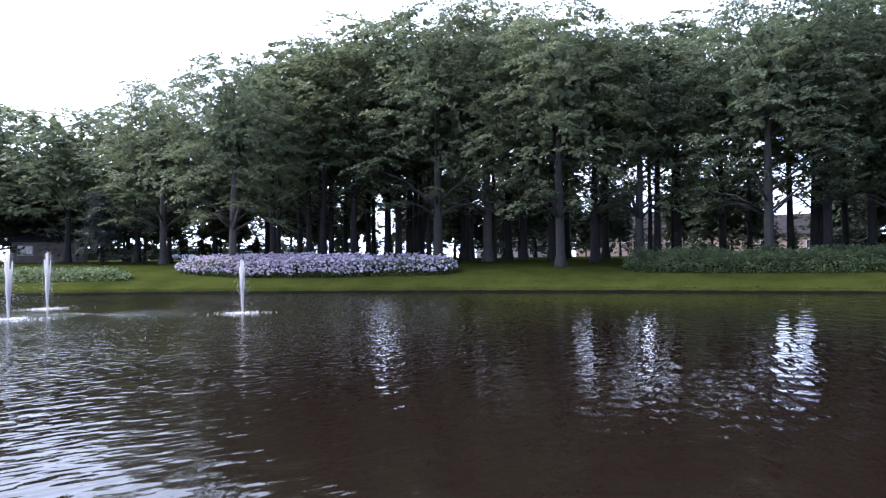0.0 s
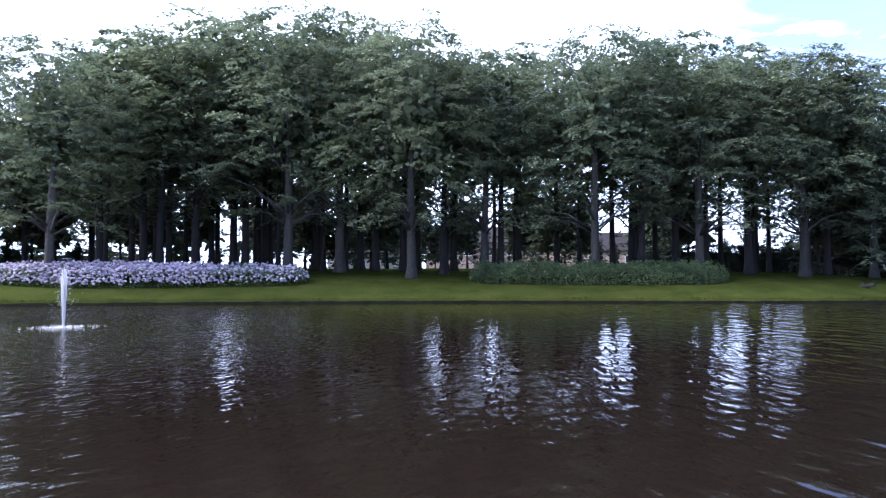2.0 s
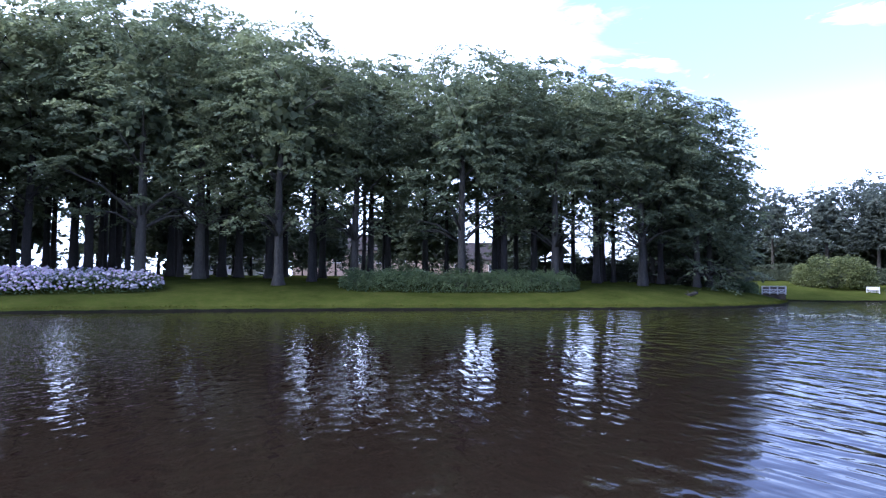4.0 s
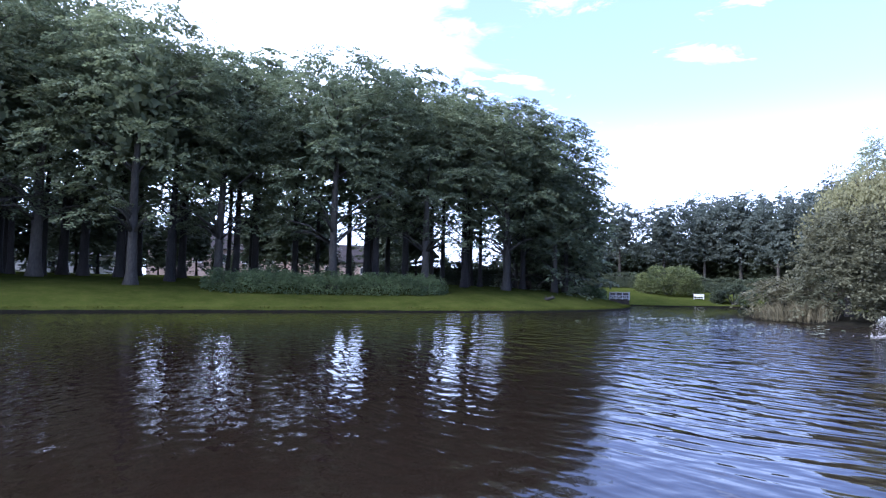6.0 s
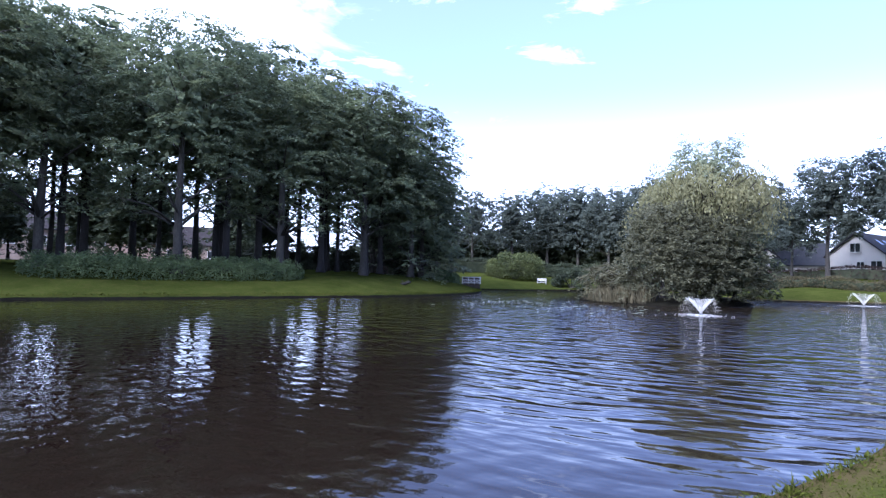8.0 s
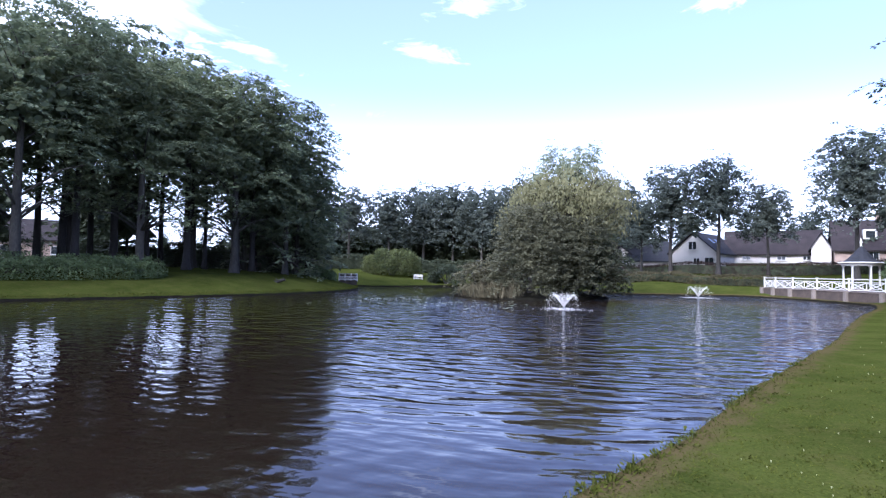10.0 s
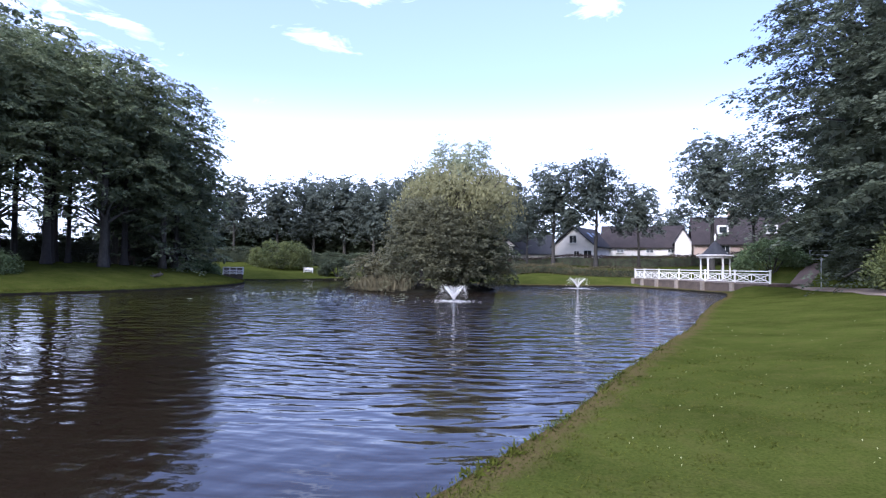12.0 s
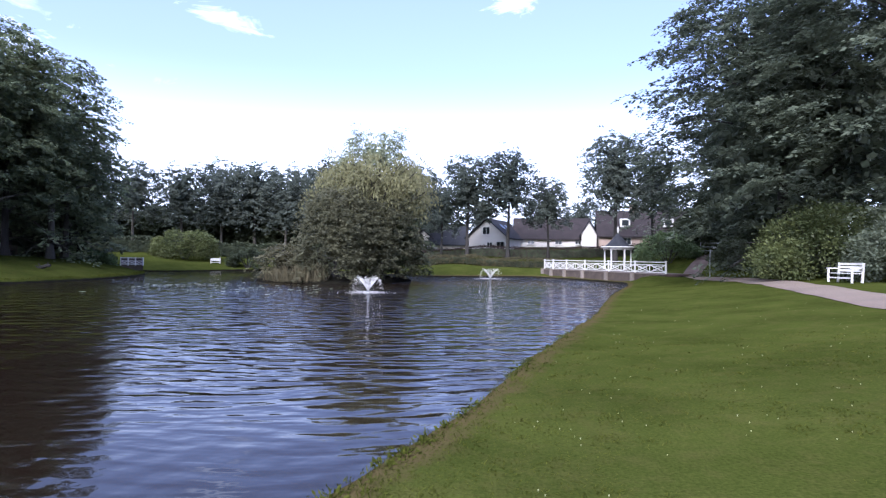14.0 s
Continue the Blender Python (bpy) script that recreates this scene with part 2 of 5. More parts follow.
CLOVER = material("clover_flower", (0.3, 0.3, 0.17), (0.18, 0.19, 0.09), bump=0)
CAR_WHITE = material("car_paint_white", (0.75, 0.76, 0.78), (0.65, 0.66, 0.68), rough=0.25, scale=1, fine=10, bump=0)
CAR_DARK = material("car_paint_dark", (0.05, 0.07, 0.11), (0.03, 0.04, 0.07), rough=0.25, scale=1, fine=10, bump=0)
RUBBER = material("rubber", (0.02, 0.02, 0.02), rough=0.9, bump=0)


GLASS = material("window_glass", (0.03, 0.035, 0.04), (0.015, 0.018, 0.02), rough=0.06, bump=0, spec=0.8)


def spray_material():
    m = bpy.data.materials.new("water_spray")
    m.use_nodes = True
    b = m.node_tree.nodes["Principled BSDF"]
    b.inputs["Base Color"].default_value = (0.78, 0.76, 0.74, 1)
    b.inputs["Roughness"].default_value = 0.25
    b.inputs["Subsurface Weight"].default_value = 0.0
    t = m.node_tree
    tr = t.nodes.new("ShaderNodeBsdfTranslucent")
    tr.inputs["Color"].default_value = (0.78, 0.76, 0.74, 1)
    ms = t.nodes.new("ShaderNodeMixShader")
    ms.inputs["Fac"].default_value = 0.5
    t.links.new(b.outputs[0], ms.inputs[1])
    t.links.new(tr.outputs[0], ms.inputs[2])
    t.links.new(ms.outputs[0], t.nodes["Material Output"].inputs["Surface"])
    return m


SPRAY = spray_material()


def water_material():
    m = bpy.data.materials.new("pond_water")
    m.use_nodes = True
    t = m.node_tree
    b = t.nodes["Principled BSDF"]
    b.inputs["Base Color"].default_value = (0.0078, 0.0049, 0.0034, 1)
    b.inputs["Roughness"].default_value = 0.03
    b.inputs["IOR"].default_value = 1.36
    co = t.nodes.new("ShaderNodeTexCoord")
    axes = t.nodes.new("ShaderNodeSeparateXYZ")
    t.links.new(co.outputs["Object"], axes.inputs[0])

    def calc(op, a, c=None, d=None):
        n = t.nodes.new("ShaderNodeMath")
        n.operation = op
        for k, v in enumerate((a, c, d)):
            if v is None:
                continue
            if isinstance(v, (int, float)):
                n.inputs[k].default_value = v
            else:
                t.links.new(v, n.inputs[k])
        return n.outputs[0]

    def ramp_of(value, lo, hi, a, c, soft=False):
        n = t.nodes.new("ShaderNodeMapRange")
        if soft:
            n.interpolation_type = "SMOOTHSTEP"
        n.inputs["From Min"].default_value, n.inputs["From Max"].default_value = lo, hi
        n.inputs["To Min"].default_value, n.inputs["To Max"].default_value = a, c
        t.links.new(value, n.inputs["Value"])
        return n.outputs["Result"]

    def noise_of(vector, scale, detail=0.0, distortion=0.0):
        n = t.nodes.new("ShaderNodeTexNoise")
        n.inputs["Scale"].default_value, n.inputs["Detail"].default_value, n.inputs["Distortion"].default_value = scale, detail, distortion
        t.links.new(vector, n.inputs["Vector"])
        return n.outputs["Fac"]

    def rings(cx, cy, mx, my, layers):
        """Ripples spreading from a fountain at (cx, cy); (mx, my) points away from the seam."""
        dx, dy = calc("SUBTRACT", axes.outputs["X"], cx), calc("SUBTRACT", axes.outputs["Y"], cy)
        r = calc("SQRT", calc("ADD", calc("MULTIPLY", dx, dx), calc("MULTIPLY", dy, dy)))
        ahead = calc("ADD", calc("MULTIPLY", dx, mx), calc("MULTIPLY", dy, my))
        aside = calc("ADD", calc("MULTIPLY", dx, -my), calc("MULTIPLY", dy, mx))
        theta = calc("ARCTAN2", aside, ahead)
        bend = calc("MULTIPLY", noise_of(co.outputs["Object"], 0.2, 1.0), 1.2)
        rr = calc("ADD", r, bend)
        total = None
        for kr, kt, detail, amount in layers:
            v = t.nodes.new("ShaderNodeCombineXYZ")
            t.links.new(calc("MULTIPLY", rr, kr), v.inputs[0])
            t.links.new(calc("MULTIPLY", theta, kt), v.inputs[1])
            h = calc("MULTIPLY", noise_of(v.outputs[0], 1.0, detail, 0.25), amount)
            total = h if total is None else calc("ADD", total, h)
        return total, r

    open_water, _ = rings(33.4, 7.1, -1.0, 0.0, ((3.1, 24, 0.3, 0.8), (6.6, 44, 0.4, 0.3), (13.0, 80, 0.5, 0.05)))
    stirred, r_jet = rings(-13.5, 24.0, 0.52, -0.854, ((5.6, 46, 0.2, 0.27), (10.5, 90, 0.5, 0.14)))
    # calmer and livelier patches of wind
    gust = ramp_of(noise_of(co.outputs["Object"], 0.07, 2.0), 0.35, 0.65, 0.65, 1.05)
    # sheltered under the grove, livelier out on the open water
    lively = calc("MULTIPLY", ramp_of(axes.outputs["X"], -2, 18, 0.0, 1.0, True), ramp_of(axes.outputs["Y"], 5, 19, 1.0, 0.06, True))
    gain = calc("MULTIPLY", calc("MULTIPLY", open_water, gust), lively)
    calm = calc("ADD", calc("MULTIPLY", noise_of(co.outputs["Object"], 2.9, 0.3), 0.16), calc("MULTIPLY", noise_of(co.outputs["Object"], 8.0, 0.5), 0.025))
    gain = calc("ADD", gain, calc("MULTIPLY", calm, gust))
    gain = calc("ADD", gain, calc("MULTIPLY", stirred, ramp_of(r_jet, 10, 27, 1.0, 0.0, True)))
    # short wind waves on the open water at the far end
    mp = t.nodes.new("ShaderNodeMapping")
    mp.vector_type = "TEXTURE"
    mp.inputs["Rotation"].default_value = (0, 0, radians(98))
    mp.inputs["Scale"].default_value = (2.2, 1, 1)
    t.links.new(co.outputs["Object"], mp.inputs["Vector"])
    chop = calc("MULTIPLY", noise_of(mp.outputs["Vector"], 1.75, 0.9), ramp_of(axes.outputs["X"], 8, 34, 0.0, 4.0))
    gain = calc("ADD", gain, calc("MULTIPLY", chop, ramp_of(axes.outputs["Y"], 4, 20, 1.0, 0.3)))
    bump = t.nodes.new("ShaderNodeBump")
    bump.inputs["Strength"].default_value, bump.inputs["Distance"].default_value = 1.0, 0.1
    t.links.new(gain, bump.inputs["Height"])
    t.links.new(bump.outputs["Normal"], b.inputs["Normal"])
    return m


WATER = water_material()

# ---- helpers for geometry ----


class Geo:
    """Vertices and faces gathered for one mesh."""

    def __init__(self):
        self.v, self.f = [], []

    def add(self, verts, faces):
        n = len(self.v)
        self.v.extend(tuple(p) for p in verts)
        self.f.extend(tuple(i + n for i in f) for f in faces)
        return self

    def box(self, c, s, rz=0.0, rx=0.0, ry=0.0, bevel=0.0):
        """A box with its vertical edges chamfered by bevel."""
        hx, hy, hz = (a / 2 for a in s)
        b = min(bevel, hx * 0.8, hy * 0.8)
        if b > 0:
            ring = [(-hx + b, -hy), (hx - b, -hy), (hx, -hy + b), (hx, hy - b), (hx - b, hy), (-hx + b, hy), (-hx, hy - b), (-hx, -hy + b)]
        else:
            ring = [(-hx, -hy), (hx, -hy), (hx, hy), (-hx, hy)]
        m = Matrix.Translation(c) @ Euler((rx, ry, rz)).to_matrix().to_4x4()
        k = len(ring)
        vs = [m @ Vector((x, y, -hz)) for x, y in ring] + [m @ Vector((x, y, hz)) for x, y in ring]
        fs = [tuple(reversed(range(k))), tuple(range(k, 2 * k))] + [(i, (i + 1) % k, k + (i + 1) % k, k + i) for i in range(k)]
        return self.add(vs, fs)

    def bar(self, a, b, w, d=None):
        """A square bar from a to b."""
        a, b = Vector(a), Vector(b)
        d = d or w
        q = (b - a).to_track_quat("Z", "Y").to_matrix()
        vs = [p + q @ Vector((x * w / 2, y * d / 2, 0)) for p in (a, b) for x, y in ((-1, -1), (1, -1), (1, 1), (-1, 1))]
        return self.add(vs, [(3, 2, 1, 0), (4, 5, 6, 7)] + [(i, (i + 1) % 4, 4 + (i + 1) % 4, 4 + i) for i in range(4)])

    def tube(self, pts, radii, sides=8, close=True):
        vs, fs = [], []
        n = len(pts)
        for i, (p, r) in enumerate(zip(pts, radii)):
            p = Vector(p)
            d = Vector(pts[min(i + 1, n - 1)]) - Vector(pts[max(i - 1, 0)])
            q = Vector((0, 0, 1)).rotation_difference(d).to_matrix()
            for k in range(sides):
                a = math.tau * k / sides
                vs.append(p + q @ Vector((math.cos(a) * r, math.sin(a) * r, 0)))
        for i in range(n - 1):
            for k in range(sides):
                j = (k + 1) % sides
                fs.append((i * sides + k, i * sides + j, (i + 1) * sides + j, (i + 1) * sides + k))
        if close:
            fs.append(tuple(reversed(range(sides))))
            fs.append(tuple(range((n - 1) * sides, n * sides)))
        return self.add(vs, fs)

    def mesh(self, name, smooth=False):
        me = bpy.data.meshes.new(name)
        me.from_pydata([tuple(v) for v in self.v], [], self.f)
        if smooth:
            me.polygons.foreach_set("use_smooth", [True] * len(me.polygons))
        me.update()
        return me


def part(name, geo, mat, parent=None, label="", smooth=False):
    """One mesh object, under a thing or a part."""
    me = geo.mesh(name, smooth) if isinstance(geo, Geo) else geo
    if mat and not me.materials:
        me.materials.append(mat)
    ob = new(name, me)
    if parent:
        ob.parent = parent
    if label:
        tagged(ob, label)
    return ob


def thing(name, label, category, group="", at=None, kind=""):
    """An Empty at the base of a thing."""
    ob = new(name)
    ob.empty_display_size = 0.3
    if at is not None:
        ob.matrix_basis = at
    return tagged(ob, label, category, group, kind)


def quads_mesh(name, corners):
    """A mesh of loose quads from an array n x 4 x 3."""
    n = len(corners)
    me = bpy.data.meshes.new(name)
    me.vertices.add(4 * n)
    me.vertices.foreach_set("co", corners.reshape(-1).astype(np.float32))
    me.loops.add(4 * n)
    me.loops.foreach_set("vertex_index", np.arange(4 * n, dtype=np.int32))
    me.polygons.add(n)
    me.polygons.foreach_set("loop_start", np.arange(0, 4 * n, 4, dtype=np.int32))
    me.update(calc_edges=True)
    me.validate()
    return me


def unit(a):
    return a / np.maximum(np.linalg.norm(a, axis=-1, keepdims=True), 1e-9)


def leaf_quads(rng, pos, out, length, width=0.48, droop=0.25, tilt=0.5, jitter=0.55, lean=0.0):
    """Diamond leaves at pos, growing along out, face up but for a random tilt."""
    n = len(pos)
    axis = unit(out + rng.normal(0, jitter, (n, 3)) * np.array([1, 1, 0.5]) + np.array([0, 0, -droop]))
    up = np.array([0, 0, 0.75]) + out * 0.75 + rng.normal(0, tilt, (n, 3)) + lean
    side = unit(np.cross(axis, up))
    L = (length * rng.uniform(0.65, 1.3, n))[:, None]
    a = pos
    tip = pos + axis * L
    mid = pos + axis * L * 0.45
    w = side * L * width * 0.5
    return np.stack([a, mid - w, tip, mid + w], axis=1)


# ---- ground heights ----


def catmull(pts, step, closed=True):
    pts = [np.array(p, float) for p in pts]
    n, out = len(pts), []
    for i in range(n if closed else n - 1):
        if closed:
            p0, p1, p2, p3 = (pts[(i + k - 1) % n] for k in range(4))
        else:
            p0, p1, p2, p3 = (pts[min(max(i + k - 1, 0), n - 1)] for k in range(4))
        m = max(2, int(np.linalg.norm(p2 - p1) / step))
        for k in range(m):
            t = k / m
            out.append(0.5 * (2 * p1 + (p2 - p0) * t + (2 * p0 - 5 * p1 + 4 * p2 - p3) * t * t + (3 * p1 - p0 - 3 * p2 + p3) * t ** 3))
    if not closed:
        out.append(pts[-1])
    return np.array(out)


SHORE = catmull([(-78, 22), (-52, 36), (-34, 39.2), (-25, 39.3), (-20, 40.0), (-11, 39.9), (0, 39), (11, 37.2), (22, 34.2), (33, 31.3),
                 (41, 30.7), (47, 31.6), (53, 33.8), (57.5, 37), (59, 42), (61, 46), (64, 45), (65.5, 38.8), (71, 36), (77, 33.8), (81, 28),
                 (77, 20), (67, 12.5), (62.5, 8), (65, 1), (66.5, -4.4), (62, -7.7), (54, -11.6), (46, -10.7), (38.2, -8.5), (31, -6.6),
                 (25, -5.15), (19.6, -3.9), (16, -2.8), (12.1, -1.7), (9.8, -1.07), (7.3, -0.47), (6.2, -0.16), (5.2, 0.15), (4.05, 0.58), (2.8, 1.0),
                 (0.8, 1.75), (-3, 2.3), (-10, 1.5),
                 (-25, -3), (-50, -6), (-72, 2)], 0.45)
SEG_A, SEG_B = SHORE, np.roll(SHORE, -1, axis=0)


def shore_distance(p):
    """Signed distance to the shore of the pond, positive on land."""
    p = np.atleast_2d(np.asarray(p, float))
    best = np.full(len(p), 1e9)
    inside = np.zeros(len(p), bool)
    for i in range(0, len(p), 2000):
        q = p[i:i + 2000, None, :]
        d = SEG_B - SEG_A
        t = np.clip(((q - SEG_A) * d).sum(-1) / (d * d).sum(-1), 0, 1)
        best[i:i + 2000] = np.linalg.norm(q - (SEG_A + d * t[..., None]), axis=-1).min(1)
        cross = (SEG_A[:, 1] > q[..., 1]) != (SEG_B[:, 1] > q[..., 1])
        dy = np.where(np.abs(d[:, 1]) < 1e-9, 1e-9, d[:, 1])
        xs = SEG_A[:, 0] + (q[..., 1] - SEG_A[:, 1]) / dy * d[:, 0]
        inside[i:i + 2000] = ((cross & (q[..., 0] < xs)).sum(1) % 2) == 1
    return np.where(inside, -best, best)


def smooth01(a, lo, hi):
    t = np.clip((a - lo) / (hi - lo), 0, 1)
    return t * t * (3 - 2 * t)


def land_height(x, y, s):
    """Height of the land at (x, y), s metres from the shore."""
    x, y, s = (np.asarray(a, float) for a in (x, y, s))
    grove = smooth01(y, 18, 30) * (1 - smooth01(x, 55, 64))
    far = smooth01(x, 56, 66)
    near = np.clip(1 - grove - far, 0, 1)
    total = grove + far + near
    zg = 0.22 + 1.85 * (1 - np.exp(-np.clip(s, 0, None) / 5.2)) ** 1.15 + 0.012 * np.clip(s - 10, 0, 60)
    zn = 0.16 + 1.1 * smooth01(s, 0, 12) + 0.01 * np.clip(s - 12, 0, 80)
    zf = 0.2 + 0.85 * smooth01(s, 0, 7) + 0.125 * np.clip(s - 8, 0, 26)
    z = (grove * zg + near * zn + far * zf) / total
    climb = (x - 49) * 0.85 - (y + 15.5) * 0.53
    z = z + 1.5 * smooth01(climb, 1, 10) * smooth01(-y, 13, 18) * (1 - smooth01(x, 64, 80))
    z = z + 0.6 * np.exp(-((x - 49.8) ** 2 + (y + 13.4) ** 2) / 8.0) * smooth01(s, 0.1, 1.5)
    rough = 0.025 * np.sin(x * 0.9 + 1.3 * np.sin(y * 0.6)) * np.sin(y * 0.8 + 0.7) * smooth01(s, 0.5, 4)
    return z + rough


def ground_z(x, y):
    s = shore_distance([(x, y)])[0]
    return float(land_height(x, y, s))


# ---- ground: one sheet with the pond's basin in it ----
def build_ground():
    from mathutils.geometry import delaunay_2d_cdt
    rng = np.random.default_rng(5)
    nxt, prv = np.roll(SHORE, -1, axis=0), np.roll(SHORE, 1, axis=0)
    d = unit(nxt - prv)
    nrm = np.stack([d[:, 1], -d[:, 0]], axis=1)
    test = shore_distance(SHORE[:1] + nrm[:1] * 0.3)[0]
    if test < 0:
        nrm = -nrm
    pts = [SHORE + nrm * o for o in (-1.6, -0.06, 0.03, 0.18)]
    k = np.arange(len(SHORE))
    wob = (0.01 * np.sin(k * 0.37) + 0.008 * np.sin(k * 0.83 + 1))[:, None] * nrm
    pts[1] = pts[1] + wob
    pts[2] = pts[2] + wob
    for o in (0.35, 0.6, 1.2, 2.0):
        q = SHORE + nrm * o
        pts.append(q[np.abs(shore_distance(q) - o) < 0.12])
    gx, gy = np.meshgrid(np.arange(-100, 130, 1.6), np.arange(-60, 130, 1.6))
    g = np.stack([gx.ravel(), gy.ravel()], 1) + rng.uniform(-0.3, 0.3, (gx.size, 2))
    s = shore_distance(g)
    pts.append(g[(s > 2.9) | (s < -2.5)])
    ring = [(r * math.cos(a), r * math.sin(a)) for r in (260, 500, 1200, 2600) for a in np.linspace(0, math.tau, 40, endpoint=False)]
    pts.append(np.array(ring))
    p = np.concatenate(pts)
    s = shore_distance(p)
    z = land_height(p[:, 0], p[:, 1], s)
    basin = -0.9 * smooth01(-s, 0.0, 1.6) - 0.03
    z = np.where(s < 0, basin, z)
    z = np.where((s >= 0) & (s < 0.1), 0.13 + rng.uniform(-0.025, 0.025, len(s)), z)
    v, _, faces, *_ = delaunay_2d_cdt([Vector(q) for q in p], [], [], 0, 1e-4)
    me = bpy.data.meshes.new("ground")
    if len(v) == len(p):
        zz = z
        xy = [tuple(q) for q in v]
    else:
        xy = [tuple(q) for q in v]
        arr = np.array(xy)
        s = shore_distance(arr)
        zz = np.where(s < 0, -0.9 * smooth01(-s, 0, 1.6) - 0.03, land_height(arr[:, 0], arr[:, 1], s))
    me.from_pydata([(x, y, float(h)) for (x, y), h in zip(xy, zz)], [], [tuple(f) for f in faces])
    me.materials.append(LAWN)
    me.materials.append(SOIL)
    idx = np.zeros(len(me.polygons), np.int32)
    edge_s = shore_distance(np.array([(c.co.x, c.co.y) for c in me.vertices]))
    zs = np.array([c.co.z for c in me.vertices])
    for i, f in enumerate(me.polygons):
        if zs[list(f.vertices)].min() < 0.05:
            idx[i] = 1
    me.polygons.foreach_set("material_index", idx)
    near = np.array([c.co.y < 12 and c.co.x > -6 for c in me.vertices])
    lip = me.attributes.new("bank", "FLOAT", "POINT")
    lip.data.foreach_set("value", (np.clip(1 - edge_s / 0.8, 0, 1) * near).astype(np.float32))
    me.polygons.foreach_set("use_smooth", [True] * len(me.polygons))
    me.update()
    return tagged(new("ground", me), "mown green lawn rising from the dark soil edge of the pond", "lawn", kind="structure")


ground = build_ground()

wg = Geo()
wg.add([(-90, -20, 0), (95, -20, 0), (95, 60, 0), (-90, 60, 0)], [(0, 1, 2, 3)])
water = part("water", wg, WATER)
tagged(water, "dark brown rippled pond water mirroring trees and sky", "water", kind="structure")


# ---- trees ----
def trunk_geo(rng, H, r, lean=0.0, flare=1.75, sides=10, top=0.78):
    n = 9
    pts, rad = [], []
    a = rng.uniform(0, math.tau)
    for i in range(n):
        u = i / (n - 1)
        z = H * top * u
        off = lean * z + 0.12 * math.sin(u * 5 + a) * u * 2
        pts.append((math.cos(a) * off, math.sin(a) * off, z - (0.3 if i == 0 else 0)))
        rad.append(r * (1 - 0.75 * u ** 1.3) * (flare if i == 0 else 1))
    pts.insert(1, (pts[0][0], pts[0][1], 0.35))
    rad.insert(1, r * (1 + (flare - 1) * 0.45))
    pts.insert(2, (pts[0][0], pts[0][1], 1.0))
    rad.insert(2, r * 1.04)
    return Geo().tube(pts, rad, sides), pts


def along(pts, z):
    for p, q in zip(pts, pts[1:]):
        if q[2] >= z:
            t = (z - p[2]) / max(q[2] - p[2], 1e-6)
            return Vector(p).lerp(Vector(q), t)
    return Vector(pts[-1])


